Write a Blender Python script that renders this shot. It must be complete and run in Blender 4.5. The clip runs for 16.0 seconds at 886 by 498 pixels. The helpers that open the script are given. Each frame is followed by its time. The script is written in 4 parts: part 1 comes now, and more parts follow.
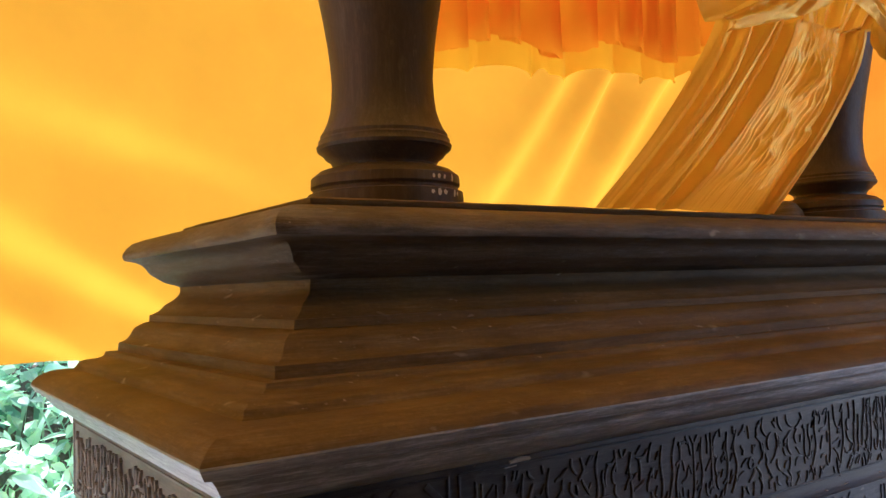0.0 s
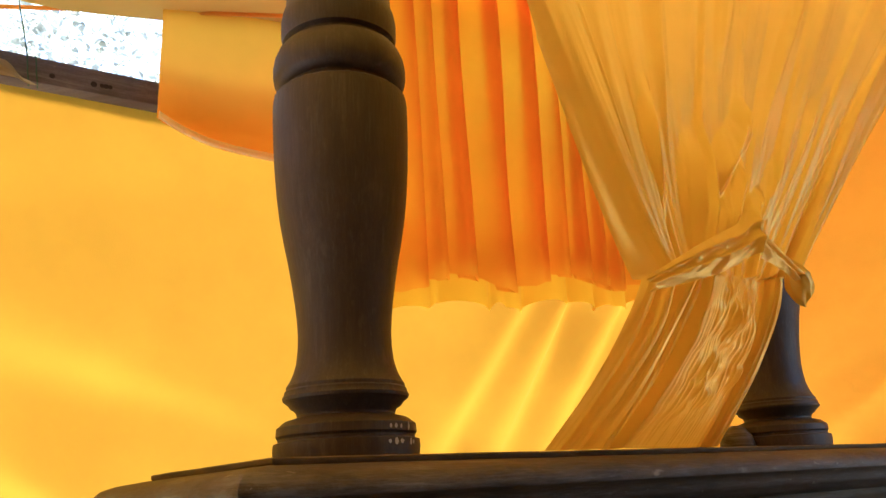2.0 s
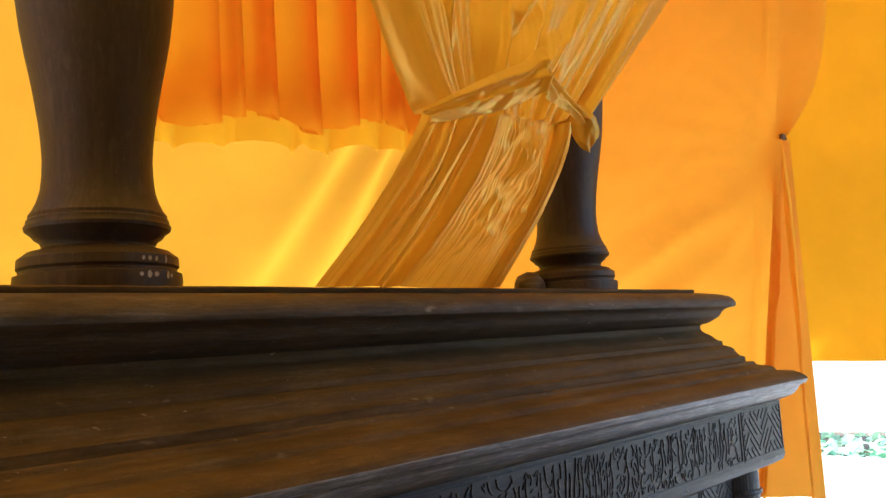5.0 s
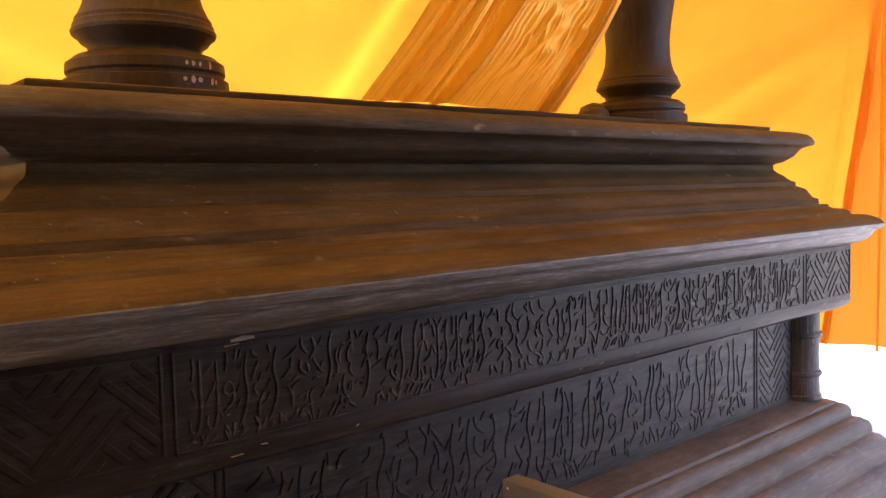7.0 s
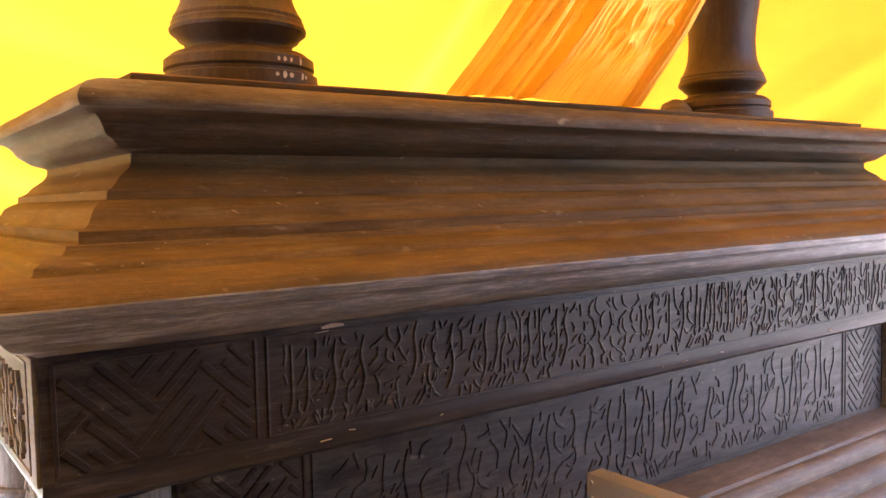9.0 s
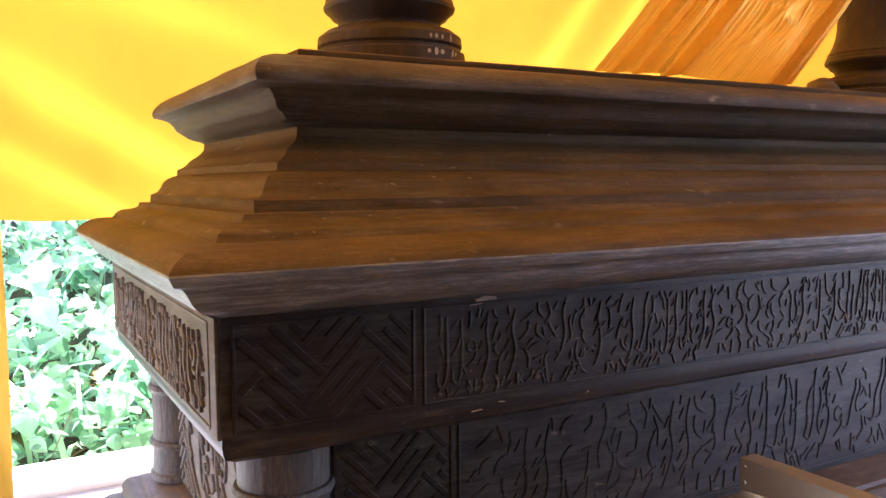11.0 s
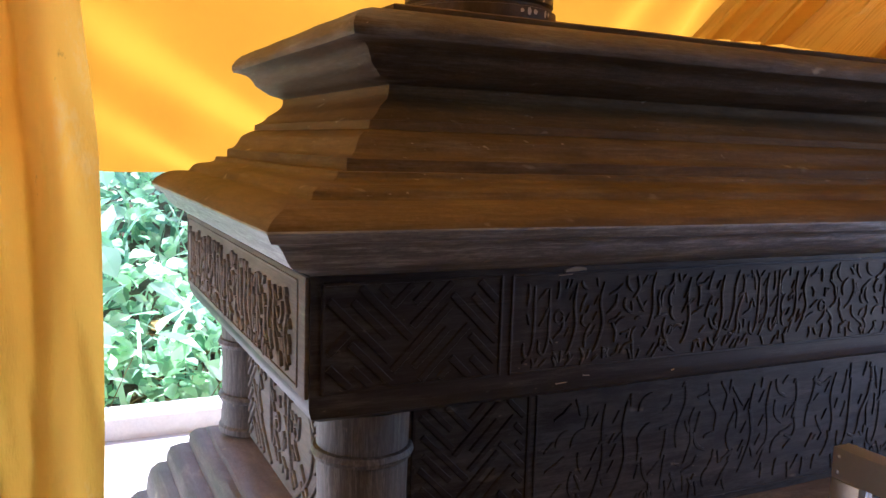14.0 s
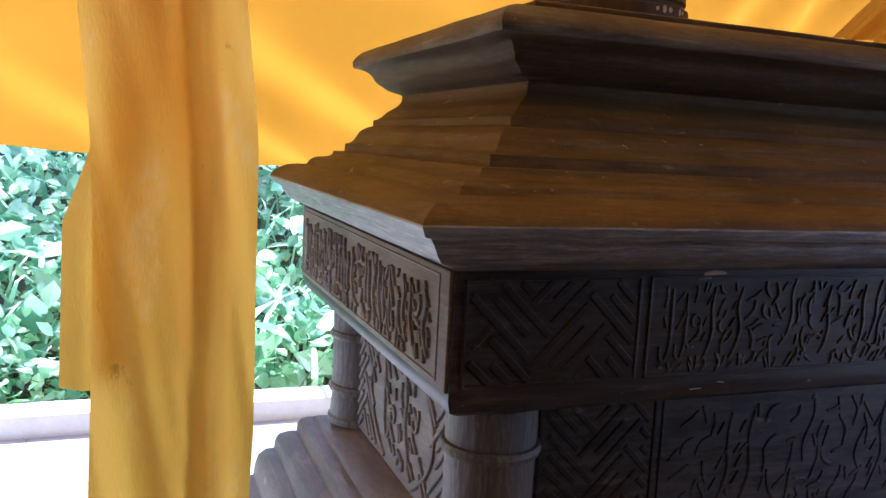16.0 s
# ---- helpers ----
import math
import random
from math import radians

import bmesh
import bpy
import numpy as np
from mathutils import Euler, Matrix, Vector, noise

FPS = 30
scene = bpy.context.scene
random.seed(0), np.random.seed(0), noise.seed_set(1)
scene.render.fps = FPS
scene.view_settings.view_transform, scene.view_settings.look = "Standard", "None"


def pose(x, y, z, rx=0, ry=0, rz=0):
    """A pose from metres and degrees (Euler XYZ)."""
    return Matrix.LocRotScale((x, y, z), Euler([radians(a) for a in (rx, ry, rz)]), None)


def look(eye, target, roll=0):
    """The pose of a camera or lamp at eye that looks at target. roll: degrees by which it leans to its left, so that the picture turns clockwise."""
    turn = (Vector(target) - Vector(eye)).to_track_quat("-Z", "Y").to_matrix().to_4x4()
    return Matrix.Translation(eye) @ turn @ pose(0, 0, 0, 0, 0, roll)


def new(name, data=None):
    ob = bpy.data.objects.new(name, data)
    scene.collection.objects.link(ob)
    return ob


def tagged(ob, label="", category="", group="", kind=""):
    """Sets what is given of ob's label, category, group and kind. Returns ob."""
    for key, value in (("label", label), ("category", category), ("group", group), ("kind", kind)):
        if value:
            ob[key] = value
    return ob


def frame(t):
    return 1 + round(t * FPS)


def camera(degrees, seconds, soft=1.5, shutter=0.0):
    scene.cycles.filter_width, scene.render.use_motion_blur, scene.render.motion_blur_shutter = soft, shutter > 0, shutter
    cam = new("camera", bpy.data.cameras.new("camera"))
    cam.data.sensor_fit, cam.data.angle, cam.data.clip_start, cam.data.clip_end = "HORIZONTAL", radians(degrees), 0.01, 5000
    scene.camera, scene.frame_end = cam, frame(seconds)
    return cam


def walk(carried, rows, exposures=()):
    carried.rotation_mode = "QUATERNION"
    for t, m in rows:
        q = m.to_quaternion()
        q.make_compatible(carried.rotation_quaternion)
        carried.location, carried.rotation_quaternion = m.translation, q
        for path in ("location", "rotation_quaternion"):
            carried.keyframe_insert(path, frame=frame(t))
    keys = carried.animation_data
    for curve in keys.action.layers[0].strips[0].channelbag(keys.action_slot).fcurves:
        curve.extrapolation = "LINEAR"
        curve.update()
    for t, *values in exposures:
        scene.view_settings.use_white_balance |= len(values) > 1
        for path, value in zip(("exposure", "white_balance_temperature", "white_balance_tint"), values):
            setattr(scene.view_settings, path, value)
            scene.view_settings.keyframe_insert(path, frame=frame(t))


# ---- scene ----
cam = camera(57.1, 16.0)
PATH = [
    (0, (-0.27, -0.71, 1.318), (0.874, 0.928, 1.41), -1.9),
    (0.5, (-0.284, -0.745, 1.341), (0.855, 0.877, 1.611), -2.2),
    (1, (-0.295, -0.779, 1.356), (0.841, 0.813, 1.772), -2.8),
    (1.5, (-0.308, -0.807, 1.369), (0.832, 0.754, 1.881), -2.7),
    (2, (-0.307, -0.821, 1.376), (0.853, 0.706, 1.944), -3.2),
    (2.5, (-0.303, -0.837, 1.376), (0.893, 0.649, 1.978), -3.6),
    (3, (-0.292, -0.844, 1.382), (0.958, 0.601, 1.972), -3.9),
    (3.5, (-0.267, -0.835, 1.372), (1.078, 0.555, 1.878), -3.7),
    (4, (-0.226, -0.842, 1.362), (1.195, 0.512, 1.746), -4.0),
    (4.5, (-0.194, -0.845, 1.35), (1.271, 0.485, 1.642), -4.2),
    (7, (-0.119, -0.861, 1.284), (1.195, 0.641, 1.147), -1.6),
    (7.5, (-0.114, -0.854, 1.275), (1.194, 0.646, 1.073), -1.3),
    (8, (-0.123, -0.858, 1.273), (1.163, 0.665, 1.118), -1.7),
    (8.5, (-0.132, -0.861, 1.272), (1.1, 0.71, 1.154), -1.4),
    (9, (-0.142, -0.852, 1.271), (1.043, 0.754, 1.145), -1.3),
    (9.5, (-0.162, -0.843, 1.272), (0.952, 0.812, 1.142), -0.9),
    (10, (-0.176, -0.841, 1.268), (0.878, 0.854, 1.14), -0.6),
    (12.5, (-0.239, -0.791, 1.262), (0.628, 1.0, 1.059), 1.2),
    (13, (-0.247, -0.784, 1.266), (0.581, 1.026, 1.073), 2.2),
    (13.5, (-0.239, -0.772, 1.259), (0.623, 1.017, 1.022), 2.4),
    (14, (-0.236, -0.778, 1.259), (0.64, 1.003, 1.011), 1.8),
    (14.5, (-0.253, -0.773, 1.256), (0.57, 1.031, 0.996), 1.5),
    (15, (-0.277, -0.763, 1.256), (0.476, 1.073, 1.002), 1.8),
    (15.5, (-0.293, -0.754, 1.253), (0.438, 1.091, 1.001), 2.4),
    (16, (-0.305, -0.747, 1.252), (0.414, 1.102, 0.997), 3.0),
]
EXPOSURES = [(0, 1.9, 5450, 19), (1, 1.95, 4150, 7), (1.5, 1.93, 4900, 11), (2, 1.95, 5350, 11), (2.6, 1.98, 5550, 10), (4.5, 1.92, 5550, 6), (7, 2.38, 6100, 29), (7.5, 2.85, 6250, 28), (8, 3.15, 6350, 31), (9, 3.22, 6350, 31), (10, 3.05, 5950, 31), (12.5, 2.0, 5500, 25), (14, 1.93, 5350, 26), (15, 1.86, 5150, 24), (15.5, 1.73, 5100, 24), (16, 1.72, 5050, 23)]
walk(cam, [(t, look(eye, target, roll)) for t, eye, target, roll in PATH], EXPOSURES)

# ---- world, sun, large lights ----
SUN_ELEV, SUN_AZ = radians(58), radians(18)      # azimuth from +y towards -x
world = bpy.data.worlds.new("sky")
scene.world = world
world.use_nodes = True
wn = world.node_tree.nodes
sky = wn.new("ShaderNodeTexSky")
sky.sky_type, sky.sun_disc = "NISHITA", False
sky.sun_elevation, sky.sun_rotation = SUN_ELEV, -SUN_AZ
world.node_tree.links.new(sky.outputs[0], wn["Background"].inputs[0])
wn["Background"].inputs[1].default_value = 0.15
sun = new("sun", bpy.data.lights.new("sun", "SUN"))
sun.data.energy, sun.data.angle, sun.data.color = 5.0, radians(0.6), (1.0, 0.93, 0.82)
sun_dir = Vector((-math.sin(SUN_AZ) * math.cos(SUN_ELEV), math.cos(SUN_AZ) * math.cos(SUN_ELEV), math.sin(SUN_ELEV)))
sun.matrix_world = Matrix.Translation((0, 6, 8)) @ (-sun_dir).to_track_quat("-Z", "Y").to_matrix().to_4x4()


# ---- materials ----
def material(name):
    m = bpy.data.materials.new(name)
    m.use_nodes = True
    nt = m.node_tree
    return m, nt, nt.nodes["Principled BSDF"]


def node(nt, kind, **values):
    n = nt.nodes.new(kind)
    for key, value in values.items():
        n.inputs[key.replace("_", " ")].default_value = value
    return n


def ramp(nt, fac, stops):
    r = nt.nodes.new("ShaderNodeValToRGB")
    els = r.color_ramp.elements
    while len(els) < len(stops):
        els.new(0.5)
    for e, (pos, col) in zip(els, stops):
        e.position, e.color = pos, (*col, 1)
    nt.links.new(fac, r.inputs[0])
    return r.outputs[0]


def coords(nt, scale=(1, 1, 1), rot=(0, 0, 0)):
    c = nt.nodes.new("ShaderNodeTexCoord")
    m = nt.nodes.new("ShaderNodeMapping")
    m.inputs["Scale"].default_value = scale
    m.inputs["Rotation"].default_value = rot
    nt.links.new(c.outputs["Object"], m.inputs[0])
    return m.outputs[0]


def run_coords(nt, stretch, rise=1.0):
    """Coordinates for mouldings that run round the box: grain along the run on every side."""
    c = nt.nodes.new("ShaderNodeTexCoord")
    sep = nt.nodes.new("ShaderNodeSeparateXYZ")
    nt.links.new(c.outputs["Object"], sep.inputs[0])
    add = nt.nodes.new("ShaderNodeMath")
    nt.links.new(sep.outputs[0], add.inputs[0])
    nt.links.new(sep.outputs[1], add.inputs[1])
    com = nt.nodes.new("ShaderNodeCombineXYZ")
    nt.links.new(add.outputs[0], com.inputs[0])
    nt.links.new(sep.outputs[2], com.inputs[2])
    m = nt.nodes.new("ShaderNodeMapping")
    m.inputs["Scale"].default_value = (stretch, 1, rise)
    nt.links.new(com.outputs[0], m.inputs[0])
    return m.outputs[0]


def noise_tex(nt, vec, scale, detail=4.0, rough=0.55):
    n = node(nt, "ShaderNodeTexNoise", Scale=scale, Detail=detail, Roughness=rough)
    nt.links.new(vec, n.inputs["Vector"])
    return n.outputs["Fac"]


def mix(nt, fac, a, b, blend="MIX"):
    m = nt.nodes.new("ShaderNodeMix")
    m.data_type, m.blend_type = "RGBA", blend
    for sock, v in ((m.inputs["Factor"], fac), (m.inputs["A"], a), (m.inputs["B"], b)):
        if isinstance(v, (int, float)):
            sock.default_value = v
        elif isinstance(v, tuple):
            sock.default_value = (*v, 1)
        else:
            nt.links.new(v, sock)
    return m.outputs["Result"]


def bump(nt, height, strength, distance):
    b = node(nt, "ShaderNodeBump", Strength=strength, Distance=distance)
    nt.links.new(height, b.inputs["Height"])
    return b.outputs["Normal"]


def wood(name, dark, mid, light, grain, rough=(0.45, 0.75), dust=0.35, bumps=0.6, specks=0.8, gloss=0.35, streak=0.1, edge=0.0):
    """Old timber: grain stretched along one way, worn pale streaks, dust spots, dark stains."""
    m, nt, p = material(name)
    run = grain[0] < 1

    def along(k):
        return run_coords(nt, grain[0] ** (1 - k) if k else grain[0]) if run else coords(nt, tuple(g ** (1 - k) for g in grain))
    v = along(0)
    plain_v = coords(nt)
    fine = mix(nt, 0.22, mix(nt, 0.45, noise_tex(nt, v, 85, 6, 0.7), noise_tex(nt, v, 330, 5, 0.75)), noise_tex(nt, plain_v, 190, 5, 0.7))
    broad = noise_tex(nt, plain_v, 5, 5, 0.65)
    base = mix(nt, ramp(nt, broad, [(0.35, (0, 0, 0)), (0.65, (1, 1, 1))]), ramp(nt, fine, [(0.40, dark), (0.58, mid)]),
               ramp(nt, fine, [(0.40, tuple(0.5 * (a + b) for a, b in zip(dark, mid))), (0.5, mid), (0.62, light)]))
    stain = noise_tex(nt, along(0.55), 13, 5, 0.7)
    base = mix(nt, ramp(nt, stain, [(0.48, (0, 0, 0)), (0.64, (0.75, 0.75, 0.75))]), base, dark)
    wear = noise_tex(nt, along(0.1), 60, 7, 0.8)
    base = mix(nt, ramp(nt, wear, [(0.54, (0, 0, 0)), (0.68, (dust, dust, dust))]), base, (0.34, 0.30, 0.24))
    flaky = noise_tex(nt, along(0), 210, 9, 0.85)
    base = mix(nt, ramp(nt, flaky, [(0.5, (0, 0, 0)), (0.6, (streak, streak, streak))]), base, (0.36, 0.345, 0.32))
    if edge:      # arrises rubbed pale, in broken lengths
        g = nt.nodes.new("ShaderNodeNewGeometry")
        rub = ramp(nt, g.outputs["Pointiness"], [(0.515, (0, 0, 0)), (0.56, (edge, edge, edge))])
        worn = ramp(nt, noise_tex(nt, along(0.4), 38, 6, 0.75), [(0.44, (0, 0, 0)), (0.56, (1, 1, 1))])
        base = mix(nt, mix(nt, 1.0, rub, worn, "MULTIPLY"), base, (0.34, 0.325, 0.29))
    patch = noise_tex(nt, plain_v, 9, 3)
    keep = ramp(nt, patch, [(0.42, (0, 0, 0)), (0.62, (specks, specks, specks))])
    for size, low, high in ((30, 0.66, 0.72), (95, 0.675, 0.71), (230, 0.69, 0.72)):
        blot = noise_tex(nt, plain_v if size == 34 else along(0.7), size, 4.0 if size == 34 else 2.5, 0.6)
        base = mix(nt, mix(nt, 1.0, ramp(nt, blot, [(low, (0, 0, 0)), (high, (1, 1, 1))]), keep, "MULTIPLY"), base, (0.33, 0.27, 0.18))
    nt.links.new(base, p.inputs["Base Color"])
    r = ramp(nt, fine, [(0.3, (rough[0],) * 3), (0.75, (rough[1],) * 3)])
    nt.links.new(r, p.inputs["Roughness"])
    p.inputs["Specular IOR Level"].default_value = gloss
    h = mix(nt, 0.4, fine, stain)
    nt.links.new(bump(nt, h, bumps, 0.004), p.inputs["Normal"])
    return m


ALONG_X, ALONG_Z = (0.06, 1, 1), (1, 1, 0.06)
WOOD_LID = wood("aged_lid_wood", (0.063, 0.038, 0.013), (0.13, 0.081, 0.028), (0.205, 0.135, 0.056), ALONG_X, (0.5, 0.75), 0.2, 0.8, 1.0, 0.12, 0.05)
WOOD_WORN = wood("weathered_edge_wood", (0.045, 0.04, 0.036), (0.125, 0.113, 0.10), (0.30, 0.285, 0.26), ALONG_X, (0.3, 0.55), 0.8, 1.0, 0.9, 0.8, 0.9, 0.6)
WOOD_SLAB = wood("slab_wood", (0.042, 0.027, 0.014), (0.095, 0.064, 0.031), (0.16, 0.115, 0.065), ALONG_X, (0.45, 0.7), 0.35, 0.9, 1.0, 0.18, 0.12, 0.25)
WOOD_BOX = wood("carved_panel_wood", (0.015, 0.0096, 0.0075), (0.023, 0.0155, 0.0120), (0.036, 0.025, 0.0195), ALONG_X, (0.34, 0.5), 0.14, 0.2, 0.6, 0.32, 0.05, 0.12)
WOOD_COLUMN = wood("weathered_column_wood", (0.045, 0.04, 0.034), (0.11, 0.10, 0.085), (0.19, 0.175, 0.155), ALONG_Z, (0.4, 0.6), 0.4, 0.6, 0.5, 0.5, 0.3)
# weathered grey, lightened further to hold the daylight on the tomb's end
WOOD_END = wood("weathered_lit_end_wood", (0.10, 0.09, 0.078), (0.20, 0.182, 0.158), (0.30, 0.28, 0.25), ALONG_X, (0.5, 0.75), 0.3, 0.4, 0.3)
WOOD_PILLAR = wood("turned_pillar_wood", (0.036, 0.023, 0.013), (0.057, 0.036, 0.020), (0.084, 0.055, 0.032), ALONG_Z, (0.42, 0.65), 0.1, 0.4, 0.1, 0.35, 0.04)
WOOD_BASE = wood("stepped_base_wood", (0.07, 0.054, 0.041), (0.165, 0.132, 0.104), (0.28, 0.238, 0.197), ALONG_X, (0.4, 0.65), 0.45, 0.6)
WOOD_BEAM = wood("grey_beam_wood", (0.07, 0.055, 0.05), (0.15, 0.125, 0.11), (0.25, 0.22, 0.2), ALONG_X, (0.6, 0.85), 0.4, 0.8)


def cloth(name, col, back, through_amount=0.6, rough=0.8, sheen=0.2, stains=0.12, gloss=0.1, crease=0.14, hang=0.6, metal=0.0, worn=0.0):
    """Thin cloth: part of the light passes through it."""
    m, nt, p = material(name)
    v = coords(nt)
    broad = noise_tex(nt, v, 2.2, 4, 0.6)
    weave = noise_tex(nt, coords(nt, (1, 1, 0.25)), 420, 2, 0.5)
    c = mix(nt, ramp(nt, broad, [(0.35, (0, 0, 0)), (0.7, (1, 1, 1))]), col, tuple(x * 0.86 for x in col))
    dirt = noise_tex(nt, v, 11, 6, 0.7)
    c = mix(nt, ramp(nt, dirt, [(0.62, (0, 0, 0)), (0.85, (stains,) * 3)]), c, tuple(x * 0.6 for x in col))
    if worn:      # rubbed pale patches and small dark spots of mildew
        pale = noise_tex(nt, coords(nt, (1, 1, 0.45)), 13, 7, 0.75)
        c = mix(nt, ramp(nt, pale, [(0.56, (0, 0, 0)), (0.66, (worn,) * 3)]), c, (0.93, 0.80, 0.52))
        spots = noise_tex(nt, coords(nt, (1, 1, 0.5)), 46, 5, 0.7)
        c = mix(nt, ramp(nt, spots, [(0.66, (0, 0, 0)), (0.72, (worn,) * 3)]), c, (0.32, 0.22, 0.08))
    nt.links.new(c, p.inputs["Base Color"])
    p.inputs["Roughness"].default_value = rough
    p.inputs["Specular IOR Level"].default_value = gloss
    p.inputs["Metallic"].default_value = metal
    p.inputs["Sheen Weight"].default_value = sheen
    p.inputs["Specular Tint"].default_value = (1.0, 0.85, 0.55, 1)
    creases = noise_tex(nt, coords(nt, (1, 1, hang)), 14 if hang > 0.3 else 34, 6, 0.6)
    h = mix(nt, 0.25, creases, weave)
    nrm = bump(nt, h, crease, 0.006)
    nt.links.new(nrm, p.inputs["Normal"])
    tr = nt.nodes.new("ShaderNodeBsdfTranslucent")
    nt.links.new(mix(nt, 1.0, c, back, "MULTIPLY"), tr.inputs["Color"])
    nt.links.new(nrm, tr.inputs["Normal"])
    s = nt.nodes.new("ShaderNodeMixShader")
    s.inputs[0].default_value = through_amount
    nt.links.new(p.outputs[0], s.inputs[1])
    nt.links.new(tr.outputs[0], s.inputs[2])
    nt.links.new(s.outputs[0], nt.nodes["Material Output"].inputs["Surface"])
    return m


CLOTH_YELLOW = cloth("yellow_tent_cloth", (0.93, 0.48, 0.045), (0.39, 0.35, 0.22), 0.6)
CLOTH_CEILING = cloth("double_yellow_cloth", (0.92, 0.58, 0.12), (0.48, 0.40, 0.26), 0.5)
CLOTH_WHITE = cloth("white_tarp", (0.88, 0.84, 0.72), (1, 1, 1), 0.6)
CLOTH_ORANGE = cloth("orange_tent_cloth", (0.93, 0.45, 0.06), (0.9, 0.8, 0.6), 0.62)
CLOTH_LINING = cloth("yellow_lining", (0.98, 0.66, 0.025), (1, 1, 0.9), 0.75)
CLOTH_SIDE = cloth("side_tent_cloth", (0.96, 0.525, 0.052), (1.0, 0.95, 0.75), 0.76, 0.8, 0.1, 0.3, 0.1, 0.5)
CLOTH_OUTER = cloth("bright_outer_cloth", (0.98, 0.43, 0.01), (0.8, 0.66, 0.33), 0.68, 0.8, 0.0)
CLOTH_SCRAP = cloth("olive_scrap_cloth", (0.42, 0.36, 0.20), (1, 1, 0.9), 0.35)
CLOTH_HEM = cloth("pale_hem_cloth", (0.98, 0.80, 0.42), (1, 1, 0.9), 0.6)
CLOTH_FLAP = cloth("orange_flap_cloth", (0.97, 0.46, 0.045), (1, 0.98, 0.75), 0.7)
CLOTH_VALANCE = cloth("orange_valance_cloth", (0.98, 0.56, 0.022), (1.0, 0.95, 0.7), 0.8, 0.8, 0.0, 0.05, 0.05)
CLOTH_GOLD = cloth("gold_satin", (0.98, 0.73, 0.12), (1.0, 1.0, 0.75), 0.56, 0.24, 0.0, 0.05, 0.8, 0.2, 0.7, 0.38)
CLOTH_STRIP = cloth("faded_yellow_cotton", (0.97, 0.68, 0.16), (1.0, 1.0, 0.82), 0.74, 0.85, 0.1, 0.5, 0.1, 0.5, 0.6, 0.0, 0.5)


def plain(name, col, rough, var=0.25, scale=8.0, metal=0.0, bumps=0.2, depth=0.003):
    m, nt, p = material(name)
    v = coords(nt)
    n = noise_tex(nt, v, scale, 6, 0.65)
    f = noise_tex(nt, v, scale * 12, 3, 0.6)
    c = ramp(nt, mix(nt, 0.35, n, f), [(0.3, tuple(x * (1 - var) for x in col)), (0.7, tuple(min(1, x * (1 + var)) for x in col))])
    nt.links.new(c, p.inputs["Base Color"])
    p.inputs["Roughness"].default_value, p.inputs["Metallic"].default_value = rough, metal
    nt.links.new(bump(nt, f, bumps, depth), p.inputs["Normal"])
    return m


ALUMINIUM = plain("champagne_aluminium", (0.62, 0.58, 0.5), 0.38, 0.06, 20, 0.9, 0.05)
STEEL = plain("screw_steel", (0.5, 0.5, 0.5), 0.35, 0.1, 60, 1.0, 0.1)
RUST = plain("rusty_clip", (0.16, 0.08, 0.035), 0.7, 0.3, 90)
PAINT_MARK = plain("faded_paint_marks", (0.5, 0.45, 0.36), 0.7, 0.25, 90)
CHIP = plain("bare_wood_chip", (0.45, 0.37, 0.28), 0.7, 0.2, 90)
TILE = plain("pale_floor_tile", (0.5, 0.49, 0.47), 0.35, 0.08, 5)
KERB = plain("white_kerb", (0.75, 0.74, 0.7), 0.6, 0.12, 9)
SOIL = plain("damp_soil", (0.13, 0.10, 0.07), 0.95, 0.4, 3, 0, 0.8, 0.03)
TIN = plain("sun_shade_sheet", (0.25, 0.23, 0.21), 0.6, 0.2, 3)
CORD = plain("green_cord", (0.05, 0.12, 0.07), 0.8, 0.2, 50)


def leaf_material(name, a, b):
    m, nt, p = material(name)
    g = nt.nodes.new("ShaderNodeNewGeometry")
    c = ramp(nt, g.outputs["Random Per Island"], [(0.0, a), (0.75, b), (1.0, tuple(min(1, x * 1.5) for x in b))])
    nt.links.new(c, p.inputs["Base Color"])
    p.inputs["Roughness"].default_value = 0.3
    tr = nt.nodes.new("ShaderNodeBsdfTranslucent")
    nt.links.new(mix(nt, 1.0, c, (2.0, 2.1, 1.65), "MULTIPLY"), tr.inputs["Color"])
    s = nt.nodes.new("ShaderNodeMixShader")
    s.inputs[0].default_value = 0.5
    nt.links.new(p.outputs[0], s.inputs[1])
    nt.links.new(tr.outputs[0], s.inputs[2])
    nt.links.new(s.outputs[0], nt.nodes["Material Output"].inputs["Surface"])
    return m


LEAF = leaf_material("undergrowth_leaf", (0.11, 0.25, 0.18), (0.44, 0.57, 0.47))
LEAF_PALE = leaf_material("tree_leaf", (0.24, 0.225, 0.21), (0.44, 0.425, 0.41))
DRY = leaf_material("dry_leaf", (0.16, 0.10, 0.05), (0.28, 0.2, 0.1))


# ---- mesh helpers ----
def finish(ob, mat, smooth=35):
    me = ob.data
    me.materials.append(mat)
    if smooth:
        for poly in me.polygons:
            poly.use_smooth = True
        me.set_sharp_from_angle(angle=radians(smooth))
    return ob


def mesh_object(name, verts, faces, mat, parent=None, label="", smooth=35):
    me = bpy.data.meshes.new(name)
    me.from_pydata([tuple(v) for v in verts], [], faces)
    me.update()
    ob = finish(new(name, me), mat, smooth)
    ob.parent = parent
    if label:
        tagged(ob, label)
    return ob


def part(name, bm, mat, parent=None, label="", smooth=35):
    bmesh.ops.recalc_face_normals(bm, faces=bm.faces)
    me = bpy.data.meshes.new(name)
    bm.to_mesh(me)
    bm.free()
    ob = finish(new(name, me), mat, smooth)
    ob.parent = parent
    if label:
        tagged(ob, label)
    return ob


